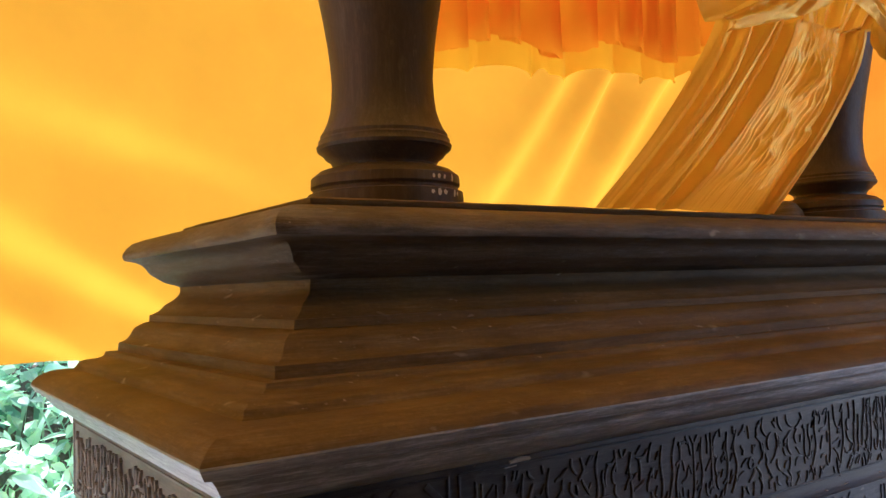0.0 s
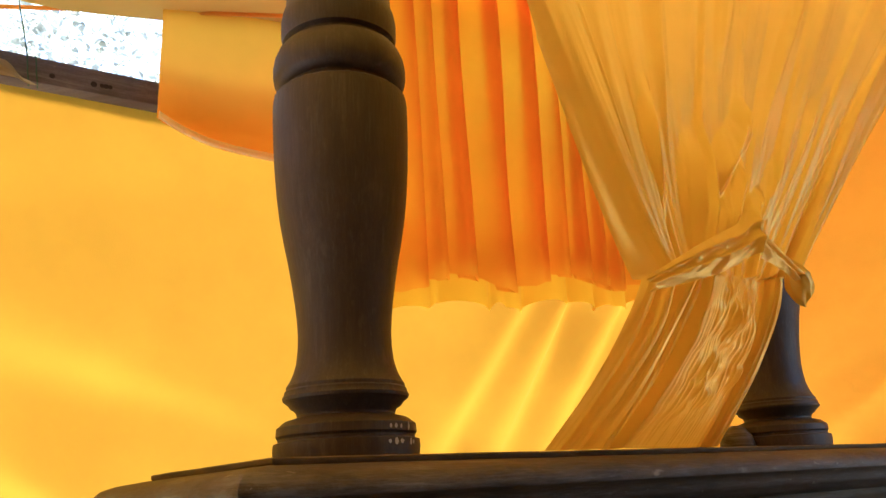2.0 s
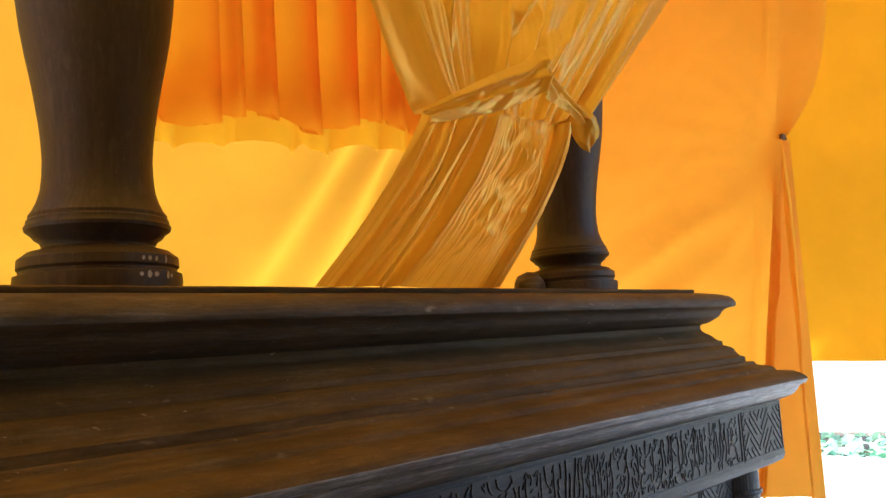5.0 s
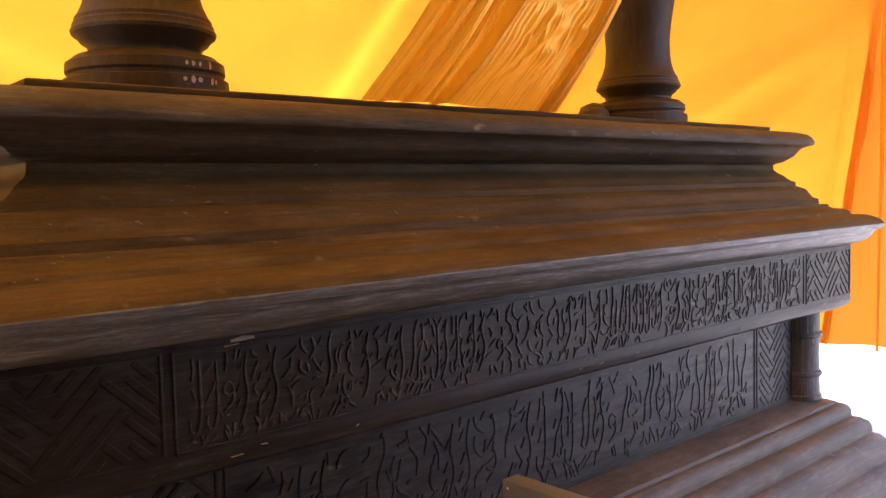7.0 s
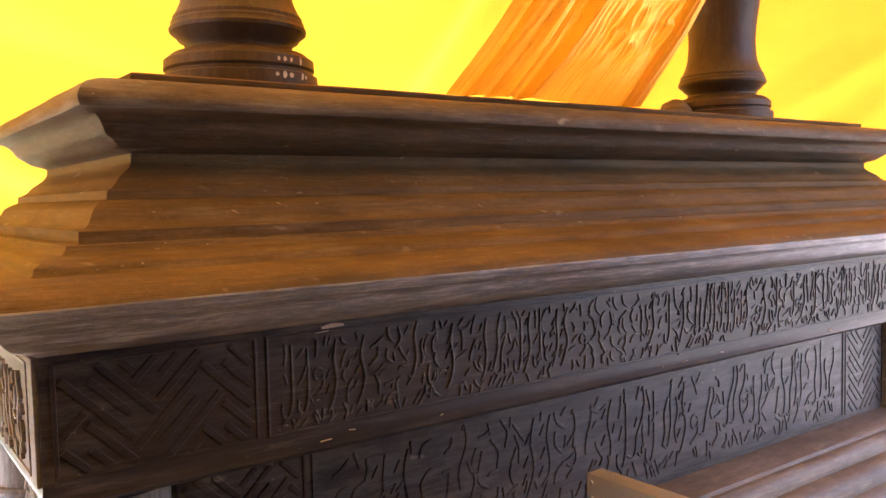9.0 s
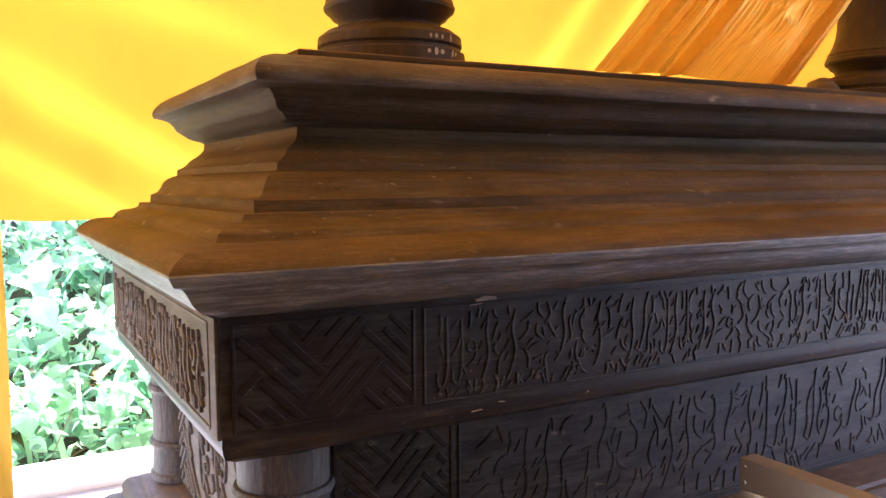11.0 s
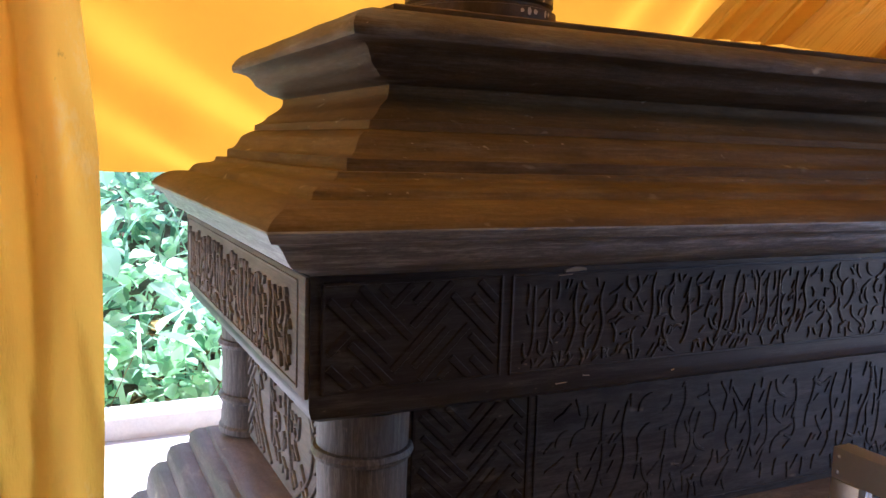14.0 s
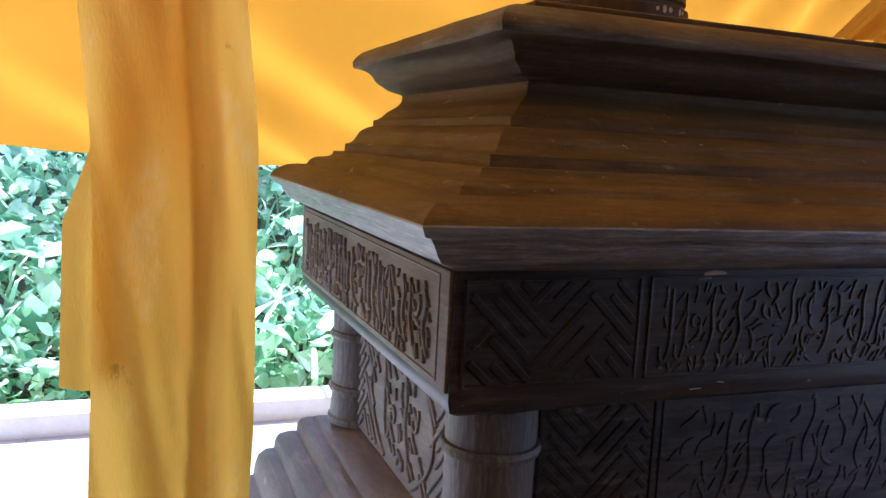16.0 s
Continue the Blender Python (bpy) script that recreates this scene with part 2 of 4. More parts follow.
def thing(name, label, category, at=(0, 0, 0), group="", kind=""):
    return tagged(new(name), label, category, group, kind) if at == (0, 0, 0) else tagged(_placed(name, at), label, category, group, kind)


def _placed(name, at):
    e = new(name)
    e.location = at
    return e


def box_bm(x0, x1, y0, y1, z0, z1, bev=0.002, segs=2, bm=None):
    b = bmesh.new()
    bmesh.ops.create_cube(b, size=1)
    for v in b.verts:
        v.co = Vector(((x0 + x1) / 2 + v.co.x * (x1 - x0), (y0 + y1) / 2 + v.co.y * (y1 - y0), (z0 + z1) / 2 + v.co.z * (z1 - z0)))
    if bev:
        bmesh.ops.bevel(b, geom=b.edges[:], offset=bev, segments=segs, affect="EDGES", profile=0.5)
    return b


def lathe_bm(profile, cx, cy, n=40):
    """profile: (radius, z) from below upwards."""
    b = bmesh.new()
    rings = []
    for r, z in profile:
        rings.append([b.verts.new((cx + r * math.cos(2 * math.pi * i / n), cy + r * math.sin(2 * math.pi * i / n), z)) for i in range(n)])
    for a, c in zip(rings, rings[1:]):
        for i in range(n):
            b.faces.new((a[i], a[(i + 1) % n], c[(i + 1) % n], c[i]))
    b.faces.new(rings[0][::-1])
    b.faces.new(rings[-1])
    return b


def curve_points(pts, n=6):
    """Catmull-Rom through 2D points."""
    out = []
    p = [pts[0], *pts, pts[-1]]
    for i in range(1, len(p) - 2):
        for k in range(n):
            t = k / n
            out.append(tuple(0.5 * (2 * p[i][a] + (p[i + 1][a] - p[i - 1][a]) * t + (2 * p[i - 1][a] - 5 * p[i][a] + 4 * p[i + 1][a] - p[i + 2][a]) * t * t
                                    + (3 * p[i][a] - p[i - 1][a] - 3 * p[i + 1][a] + p[i + 2][a]) * t ** 3) for a in range(len(pts[0]))))
    out.append(tuple(pts[-1]))
    return out


X0, X1, Y0, Y1 = 0.0, 2.0, 0.0, 0.755      # the carved box's outer faces


def mitred(profile, wobble=0.0012, step=0.05, caps=(True, True)):
    """A moulding run round the box with mitred corners. profile: (inset from the box's face, z) from below upwards."""
    verts, faces, rings = [], [], []
    nx, ny = int((X1 - X0) / step), int((Y1 - Y0) / step)
    for d, z in profile:
        ring = []
        corners = [(X0 + d, Y0 + d), (X1 - d, Y0 + d), (X1 - d, Y1 - d), (X0 + d, Y1 - d)]
        for k in range(4):
            a, b = corners[k], corners[(k + 1) % 4]
            n = nx if k % 2 == 0 else ny
            out = ((0, -1), (1, 0), (0, 1), (-1, 0))[k]
            for i in range(n):
                t = i / n
                x, y = a[0] + (b[0] - a[0]) * t, a[1] + (b[1] - a[1]) * t
                w = wobble * (noise.noise((x * 9, y * 9, z * 40)) + 0.6 * noise.noise((x * 31, y * 31, z * 90 + 5)))
                if i == 0:      # a worn corner
                    x, y = x + 0.0012 * (0.6 + noise.noise((x * 20, y * 20, z * 130))) * (1 if k in (0, 3) else -1), y + 0.0012 * (1 if k < 2 else -1)
                    w = 0
                ring.append(len(verts))
                verts.append((x + out[0] * w, y + out[1] * w, z + 0.6 * w))
        rings.append(ring)
    for a, b in zip(rings, rings[1:]):
        n = len(a)
        for i in range(n):
            faces.append((a[i], a[(i + 1) % n], b[(i + 1) % n], b[i]))
    if caps[0]:
        faces.append(tuple(rings[0][::-1]))
    if caps[1]:
        faces.append(tuple(rings[-1]))
    return verts, faces


def sheet(name, fn, nu, nv, mat, parent=None, label="", thick=0.0015):
    """Cloth from fn(u, v) with u, v in 0..1."""
    verts = [fn(i / nu, j / nv) for j in range(nv + 1) for i in range(nu + 1)]
    w = nu + 1
    faces = [(j * w + i, j * w + i + 1, (j + 1) * w + i + 1, (j + 1) * w + i) for j in range(nv) for i in range(nu)]
    return mesh_object(name, verts, faces, mat, parent, label, smooth=180)


# ---- the tomb ----
tomb = thing("tomb", "dark weathered carved wooden tomb with moulded stepped lid", "tomb")

LID_TOP = [(0.0655, 1.377), (0.0632, 1.3815), (0.0635, 1.388), (0.068, 1.3965), (0.076, 1.4045), (0.095, 1.411), (0.134, 1.417), (0.150, 1.417)]
LIP_UNDER = curve_points([(0.134, 1.331), (0.130, 1.3335), (0.118, 1.3375), (0.107, 1.3455), (0.098, 1.3525), (0.0905, 1.365), (0.083, 1.3715), (0.074, 1.375)], 3)
mesh_object("lid_slab", *mitred(LIP_UNDER + LID_TOP), WOOD_SLAB, tomb, "worn overhanging top slab with rounded lip")
mesh_object("top_board", *mitred([(0.142, 1.417), (0.140, 1.420), (0.140, 1.425), (0.143, 1.427)]), WOOD_LID, tomb)
# three ogee mouldings, each a hollow over a round, stepping out over one another
NECK = [(0.0955, 1.2775), (0.0965, 1.2875)] + curve_points([(0.099, 1.2880), (0.105, 1.2915), (0.110, 1.2960), (0.116, 1.3030), (0.1225, 1.3080), (0.130, 1.3140), (0.1345, 1.3210), (0.1348, 1.3315)], 4)
mesh_object("upper_moulding", *mitred(NECK), WOOD_LID, tomb)
MID = [(0.0555, 1.2305), (0.0565, 1.2440)] + curve_points([(0.0595, 1.2450), (0.066, 1.2485), (0.070, 1.2535), (0.073, 1.2595), (0.077, 1.2670), (0.084, 1.2720), (0.091, 1.2755), (0.0965, 1.2772), (0.104, 1.2777)], 4)
mesh_object("middle_moulding", *mitred(MID), WOOD_LID, tomb)
LOW = curve_points([(-0.002, 1.2028), (0.001, 1.2062), (0.0040, 1.2115), (0.009, 1.2150), (0.0155, 1.2176), (0.026, 1.2190), (0.033, 1.2208), (0.0375, 1.2240), (0.0395, 1.2290), (0.043, 1.2303), (0.064, 1.2307)], 4)
mesh_object("lower_moulding", *mitred(LOW), WOOD_LID, tomb)
CORNICE_EDGE = [(0.000, 1.1265)] + curve_points([(-0.005, 1.1298), (-0.021, 1.1360), (-0.030, 1.1430), (-0.0365, 1.1520), (-0.040, 1.1590), (-0.0450, 1.1643)], 3) + [
    (-0.0530, 1.1664), (-0.0545, 1.1690), (-0.0585, 1.1765), (-0.058, 1.1785)]
mesh_object("cornice_edge", *mitred(CORNICE_EDGE, 0.0018, 0.025), WOOD_WORN, tomb, "grey worn cornice edge")
CORNICE_TOP = curve_points([(-0.058, 1.1785), (-0.0555, 1.1830), (-0.0515, 1.1880), (-0.0440, 1.1935), (-0.0320, 1.1997), (-0.0200, 1.2022), (-0.008, 1.2030), (0.006, 1.2032)], 3)
mesh_object("cornice_top", *mitred(CORNICE_TOP, 0.0014), WOOD_LID, tomb)
FRIEZE = [(0.098, 0.956), (0.060, 0.957), (0.034, 0.962), (0.018, 0.968), (0.004, 0.976), (0.0005, 0.984), (-0.001, 0.991), (0.000, 0.996), (0.000, 1.126)]
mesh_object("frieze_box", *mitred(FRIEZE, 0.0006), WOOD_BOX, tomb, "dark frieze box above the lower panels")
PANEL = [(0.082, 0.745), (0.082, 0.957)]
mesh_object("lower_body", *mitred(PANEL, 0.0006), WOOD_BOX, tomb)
BASE = [(-0.205, 0.25), (-0.205, 0.40), (-0.195, 0.418), (-0.16, 0.424), (-0.158, 0.45), (-0.152, 0.482), (-0.135, 0.498), (-0.112, 0.505), (-0.110, 0.53),
        (-0.104, 0.552), (-0.090, 0.572), (-0.074, 0.580), (-0.072, 0.602), (-0.066, 0.624), (-0.054, 0.640), (-0.040, 0.646), (-0.039, 0.662),
        (-0.033, 0.676), (-0.018, 0.686), (-0.004, 0.689), (-0.003, 0.706), (0.003, 0.716), (0.012, 0.722), (0.022, 0.722), (0.026, 0.728), (0.040, 0.733), (0.082, 0.745)]
mesh_object("stepped_base", *mitred(BASE, 0.0014), WOOD_BASE, tomb, "dusty stepped base with rounded nosings")

COLUMN = [(0.060, 0.742), (0.060, 0.752), (0.056, 0.756), (0.0545, 0.79), (0.0535, 0.85), (0.0545, 0.904), (0.055, 0.958)]
RING = [(0.0535, -0.008), (0.0585, -0.006), (0.061, 0.0), (0.0585, 0.006), (0.0535, 0.008)]
for cx, cy in ((0.095, 0.095), (1.905, 0.095), (1.905, 0.66), (0.095, 0.66)):
    column = part("corner_column", lathe_bm(COLUMN, cx, cy, 28), WOOD_COLUMN, tomb, "round corner column with two rings")
    for rz in (0.806, 0.904):
        part("ring", lathe_bm([(r, rz + z) for r, z in RING], cx, cy, 28), WOOD_COLUMN, column)


# ---- carving ----
class Carving:
    """Raised strokes on a face. to3: (along, up) -> point on the face; normal: out of the face."""

    def __init__(self, to3, normal, height=0.0019):
        self.to3, self.n, self.h = to3, Vector(normal), height
        self.verts, self.faces = [], []

    def stroke(self, pts, width, taper=True):
        n = len(pts)
        first = len(self.verts)
        for i, p in enumerate(pts):
            a, b = pts[max(0, i - 1)], pts[min(n - 1, i + 1)]
            dx, dy = b[0] - a[0], b[1] - a[1]
            l = math.hypot(dx, dy) or 1
            nx, ny = -dy / l, dx / l
            e = min(i, n - 1 - i) / max(1, n - 1)
            w = width / 2 * (0.5 + 0.5 * min(1, e * 5) if taper else 1)
            for s, h in ((1.2, -0.001), (0.8, self.h * 0.8), (0.0, self.h), (-0.8, self.h * 0.8), (-1.2, -0.001)):
                self.verts.append(self.to3(p[0] + nx * w * s, p[1] + ny * w * s) + self.n * h)
        for i in range(n - 1):
            for k in range(4):
                a = first + i * 5 + k
                self.faces.append((a, a + 1, a + 6, a + 5))
        self.faces.append(tuple(first + k for k in range(5)))
        self.faces.append(tuple(first + (n - 1) * 5 + k for k in range(4, -1, -1)))

    def build(self, name, mat, parent, label=""):
        return tagged(mesh_object(name, self.verts, self.faces, mat, parent, label, smooth=24), kind="stuff")


def script_band(c, u0, u1, v0, v1, rng, pitch, width):
    """Unreadable carved strokes: pairs of tall uprights with hooked feet, curls, small rings and commas packed into a band."""
    H = v1 - v0
    u = u0 + pitch * 0.5

    def comma(x, y, k=1.0):
        a = rng.uniform(-0.5, 0.9)
        l = k * rng.uniform(0.55, 0.95) * min(pitch * 0.6, H * 0.14)
        dx, dy = l * math.sin(a), l * math.cos(a)
        c.stroke(curve_points([(x - dx, y - dy), (x + 0.15 * dy, y), (x + dx, y + dy)], 3), width * 0.9)

    def tall(x, foot, hook):
        top = v1 - H * rng.choice((0.0, 0.04, 0.1, 0.22))
        bow, lean = rng.choice((-1, 1)) * rng.uniform(0.08, 0.3) * pitch, rng.uniform(-0.05, 0.12) * H
        pts = [(x + lean - 0.16 * pitch, top - 0.03 * H), (x + lean, top), (x + 0.7 * lean + bow * 0.6, top - 0.3 * (top - foot)), (x + 0.3 * lean - bow * 0.5, foot + 0.3 * (top - foot)), (x, foot)]
        if hook:
            pts += [(x - 0.22 * pitch, foot - 0.09 * H), (x - hook * pitch, foot - 0.06 * H)]
        c.stroke(curve_points(pts[1:] if rng.random() < 0.5 else pts, 4), width)

    while u < u1 - pitch * 0.5:
        kind, step = rng.random(), pitch
        if kind < 0.15:      # two or three uprights side by side
            n = rng.choice((2, 2, 2, 3))
            foot = v0 + H * rng.uniform(0.26, 0.44)
            for k in range(n):
                if u + k * 0.62 * pitch < u1 - 0.3 * pitch:
                    tall(u + k * 0.62 * pitch, foot + rng.uniform(-0.05, 0.05) * H, rng.choice((0, 0.5, 0.7)))
                    comma(u + k * 0.62 * pitch + rng.uniform(-0.2, 0.2) * pitch, v0 + H * rng.uniform(0.06, 0.16))
            step = pitch * (0.55 + 0.62 * (n - 1))
        elif kind < 0.31:    # one long upright that falls into a bowl below the line
            m, r = v0 + H * rng.uniform(0.16, 0.26), 0.42 * pitch
            c.stroke(curve_points([(u + 0.3 * pitch, v1 - H * rng.uniform(0.02, 0.2)), (u + 0.34 * pitch, v0 + 0.6 * H), (u + 0.3 * pitch, m + 0.12 * H), (u, m - r * 0.5),
                                   (u - 0.32 * pitch, m), (u - 0.36 * pitch, m + 0.12 * H)], 4), width)
            comma(u - 0.1 * pitch, v0 + 0.55 * H)
            comma(u - 0.15 * pitch, v0 + 0.82 * H, 1.2)
        elif kind < 0.39:    # small ring with a tail, marks over and under it
            m, r = v0 + H * rng.uniform(0.4, 0.6), min(0.3 * pitch, 0.11 * H)
            c.stroke([(u + r * math.cos(a), m + 1.25 * r * math.sin(a)) for a in [0.4 + 5.6 * k / 10 for k in range(11)]], width * 0.85)
            c.stroke(curve_points([(u + r, m), (u + 0.9 * r, m - 0.14 * H), (u - 0.35 * pitch, m - 0.24 * H)], 4), width)
            comma(u + rng.uniform(-0.2, 0.2) * pitch, v0 + 0.85 * H, 1.3)
            comma(u + 0.2 * pitch, v0 + 0.1 * H)
        elif kind < 0.60:    # wavy falling stroke beside short slanted bars
            a, b = rng.uniform(0.2, 0.38) * pitch, rng.uniform(0.0, 0.2) * pitch
            c.stroke(curve_points([(u + a, v1 - 0.08 * H), (u + b, v0 + 0.7 * H), (u + a, v0 + 0.45 * H), (u - b, v0 + 0.22 * H), (u - 0.4 * pitch, v0 + 0.12 * H)], 4), width)
            for k in range(3):
                x, y = u - (0.42 - 0.1 * k) * pitch + rng.uniform(-0.1, 0.1) * pitch, v0 + H * (0.36 + 0.2 * k + rng.uniform(-0.05, 0.05))
                c.stroke([(x - 0.14 * pitch, y - 0.05 * H), (x + 0.14 * pitch, y + 0.05 * H)], width * 0.85)
        else:                # cluster of short curved strokes
            for k in range(5):
                x, y = u + rng.uniform(-0.4, 0.4) * pitch, v0 + H * (0.1 + 0.19 * k + rng.uniform(-0.04, 0.04))
                a, l, bend = rng.choice((-0.7, -0.2, 0.3, 0.9, 1.3)) + rng.uniform(-0.2, 0.2), H * rng.uniform(0.07, 0.15), rng.uniform(-0.5, 0.5)
                dx, dy = l * math.sin(a) * 0.7, l * math.cos(a)
                c.stroke(curve_points([(x - dx, y - dy), (x + bend * dy, y - bend * dx), (x + dx, y + dy)], 4), width)
        for k in range(3):
            comma(u + rng.uniform(-0.5, 0.5) * pitch, v0 + H * rng.choice((0.05, 0.1, 0.3, 0.62, 0.92)), 0.7)
        u += step * rng.uniform(0.9, 1.08)


def clip_segment(p, q, u0, u1, v0, v1):
    t0, t1 = 0.0, 1.0
    dx, dy = q[0] - p[0], q[1] - p[1]
    for d, lo, hi, s in ((dx, u0, u1, p[0]), (dy, v0, v1, p[1])):
        if abs(d) < 1e-9:
            if s < lo or s > hi:
                return None
        else:
            a, b = sorted(((lo - s) / d, (hi - s) / d))
            t0, t1 = max(t0, a), min(t1, b)
    if t1 - t0 < 0.02:
        return None
    return (p[0] + dx * t0, p[1] + dy * t0), (p[0] + dx * t1, p[1] + dy * t1)


def fret(c, u0, u1, v0, v1, pitch, width, keep=lambda u, v: True):
    """Diagonal key pattern: blocks of parallel bars that turn at right angles, with hooks where they meet."""
    r = math.sqrt(0.5)
    uc, vc = (u0 + u1) / 2, (v0 + v1) / 2
    n = int((u1 - u0 + v1 - v0) / pitch / 3) + 2

    def bar(a0, b0, a1, b1):
        p, q = [(uc + (a - b) * r * pitch, vc + (a + b) * r * pitch) for a, b in ((a0, b0), (a1, b1))]
        seg = clip_segment(p, q, u0, u1, v0, v1)
        if seg and math.dist(*seg) > width * 1.3 and keep((seg[0][0] + seg[1][0]) / 2, (seg[0][1] + seg[1][1]) / 2):
            c.stroke([seg[0], seg[1]], width, False)

    # herringbone of blocks, three bars to a block, the middle one cut short beside a hook
    for i in range(-n, n + 1):
        for j in range(-n, n + 1):
            a, b, kind = 3 * i, 3 * j, (i - j) % 4
            for k, (s, e) in enumerate(((0.1, 5.9), (1.3, 4.7), (0.1, 5.9))):
                if kind == 0:
                    bar(a + s, b + k + 0.5, a + e, b + k + 0.5)
                elif kind == 3:
                    bar(a + k + 0.5, b + s, a + k + 0.5, b + e)


def front(y):
    return lambda u, v: Vector((u, y, v))


def left_end(x):
    return lambda u, v: Vector((x, u, v))


rng = random.Random(4)


def border(c, u0, u1, v0, v1, width=0.005):
    for a, b in (((u0, v0), (u1, v0)), ((u1, v0), (u1, v1)), ((u1, v1), (u0, v1)), ((u0, v1), (u0, v0))):
        c.stroke([a, b], width, False)


def panel(name, to3, n, fn, label, mat=None, depth=0.0019):
    c = Carving(to3, n, depth)
    fn(c)
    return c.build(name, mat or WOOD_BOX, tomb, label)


def frieze_front(c):
    border(c, 0.236, 1.738, 1.004, 1.118, 0.0035)
    script_band(c, 0.25, 1.725, 1.008, 1.114, rng, 0.0195, 0.0042)


def frieze_key_left(c):
    border(c, 0.014, 0.222, 1.004, 1.118, 0.004)
    fret(c, 0.02, 0.216, 1.008, 1.114, 0.0165, 0.0085)


def frieze_key_right(c):
    border(c, 1.752, 1.988, 1.004, 1.118, 0.004)
    fret(c, 1.758, 1.982, 1.008, 1.114, 0.0165, 0.0085)


def frieze_end(c):
    c.h = 0.0016
    border(c, 0.03, 0.735, 1.006, 1.118, 0.003)
    c.h = 0.0045
    script_band(c, 0.05, 0.71, 1.012, 1.108, rng, 0.026, 0.0058)


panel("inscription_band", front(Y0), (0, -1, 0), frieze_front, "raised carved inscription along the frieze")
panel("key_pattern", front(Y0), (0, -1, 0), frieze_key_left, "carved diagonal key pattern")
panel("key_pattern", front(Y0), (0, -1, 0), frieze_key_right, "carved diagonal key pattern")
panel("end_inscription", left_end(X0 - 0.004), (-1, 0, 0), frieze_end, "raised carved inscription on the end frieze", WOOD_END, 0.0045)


def lower_front(c):
    border(c, 0.33, 1.665, 0.755, 0.948, 0.004)
    script_band(c, 0.35, 1.64, 0.765, 0.935, rng, 0.034, 0.0062)


def lower_key(u0, u1):
    def fn(c):
        c.stroke([(u0, 0.755), (u0, 0.948)], 0.005, False)
        c.stroke([(u1, 0.755), (u1, 0.948)], 0.005, False)
        fret(c, u0 + 0.008, u1 - 0.008, 0.758, 0.944, 0.0155, 0.0078)
    return fn


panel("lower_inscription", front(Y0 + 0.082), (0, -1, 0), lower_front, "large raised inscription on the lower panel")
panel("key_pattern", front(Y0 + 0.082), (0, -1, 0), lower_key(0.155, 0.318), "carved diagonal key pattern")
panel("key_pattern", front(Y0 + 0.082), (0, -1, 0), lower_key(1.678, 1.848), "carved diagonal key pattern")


def lower_end(c):
    m, hv, hu = 0.377, 0.098, 0.15
    zc = 0.852

    def inside(u, v):
        return abs(u - m) < hu * (1 - ((v - zc) / 0.11) ** 2 * 0.55)
    for s in (-1, 1):
        c.stroke([(m + s * hu * (1 - (k / 10) ** 2 * 0.55), zc + 0.11 * k / 10 * 0.88) for k in range(-10, 11)], 0.006, False)
    fret(c, 0.155, 0.60, 0.757, 0.947, 0.0155, 0.0075, lambda u, v: not inside(u, v))
    script_band(c, m - 0.09, m + 0.1, 0.765, 0.935, rng, 0.034, 0.0065)


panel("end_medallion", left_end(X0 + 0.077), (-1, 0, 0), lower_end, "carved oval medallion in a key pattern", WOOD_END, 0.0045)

# thin boards added over the end faces to carry the lightened wood
part("end_board", box_bm(-0.004, 0.001, 0.004, 0.751, 0.998, 1.1255, 0.0015), WOOD_END, tomb, "thin added end board of the frieze, weathered grey with daylight in its colour")
part("end_board", box_bm(0.077, 0.083, 0.15, 0.605, 0.746, 0.9565, 0), WOOD_END, tomb, "thin added lower end board, weathered grey with daylight in its colour")

# chipped pale patch under the cornice and small flecks
chips = Carving(front(Y0), (0, -1, 0), 0.0025)
chips.stroke([(0.305, 1.121), (0.32, 1.1225), (0.335, 1.122)], 0.006)
chips.stroke([(0.297, 1.116), (0.315, 1.117)], 0.003)
chips.build("chipped_patch", CHIP, tomb, "bare pale chip in the dark wood")

flecks = Carving(front(Y0 - 0.0008), (0, -1, 0), 0.0012)
r3 = random.Random(21)
for _ in range(9):
    u, v = r3.uniform(0.02, 1.95), r3.choice((0.986, 0.990, 0.993))
    flecks.stroke([(u, v), (u + r3.uniform(0.004, 0.016), v + r3.uniform(-0.002, 0.002))], r3.uniform(0.001, 0.0022))
flecks.build("pale_flecks", CHIP, tomb, "pale scratches along the frieze's lower edge")

# ---- pillars ----
FOOT_PROFILE = [(0.114, 1.427), (0.1165, 1.446), (0.1155, 1.457), (0.1085, 1.4595), (0.1085, 1.464), (0.1115, 1.468), (0.1105, 1.481), (0.098, 1.491), (0.078, 1.497), (0.078, 1.5),
        (0.081, 1.507), (0.089, 1.512), (0.092, 1.517), (0.1, 1.523), (0.1015, 1.528), (0.0985, 1.533), (0.0985, 1.537), (0.0955, 1.54), (0.0955, 1.545)]
SHAFT_PROFILE = [(0.09, 1.553), (0.0845, 1.565), (0.0795, 1.582), (0.077, 1.605), (0.0763, 1.628), (0.078, 1.655), (0.081, 1.682), (0.0855, 1.712), (0.092, 1.75), (0.099, 1.785),
        (0.106, 1.825), (0.1115, 1.87), (0.1155, 1.92), (0.1175, 1.962), (0.1185, 2.004), (0.1185, 2.036), (0.1168, 2.050), (0.110, 2.056)]
NECK_PROFILE = [(0.097, 2.058), (0.097, 2.070), (0.109, 2.074), (0.1165, 2.083), (0.1185, 2.096), (0.1185, 2.108), (0.116, 2.123), (0.11, 2.138), (0.104, 2.146), (0.093, 2.149),
        (0.093, 2.158), (0.102, 2.162), (0.1045, 2.178), (0.1045, 2.203), (0.102, 2.218), (0.098, 2.23), (0.096, 2.24), (0.094, 2.278), (0.098, 2.318), (0.105, 2.338),
        (0.105, 2.4), (0.09, 2.42), (0.085, 3.02)]
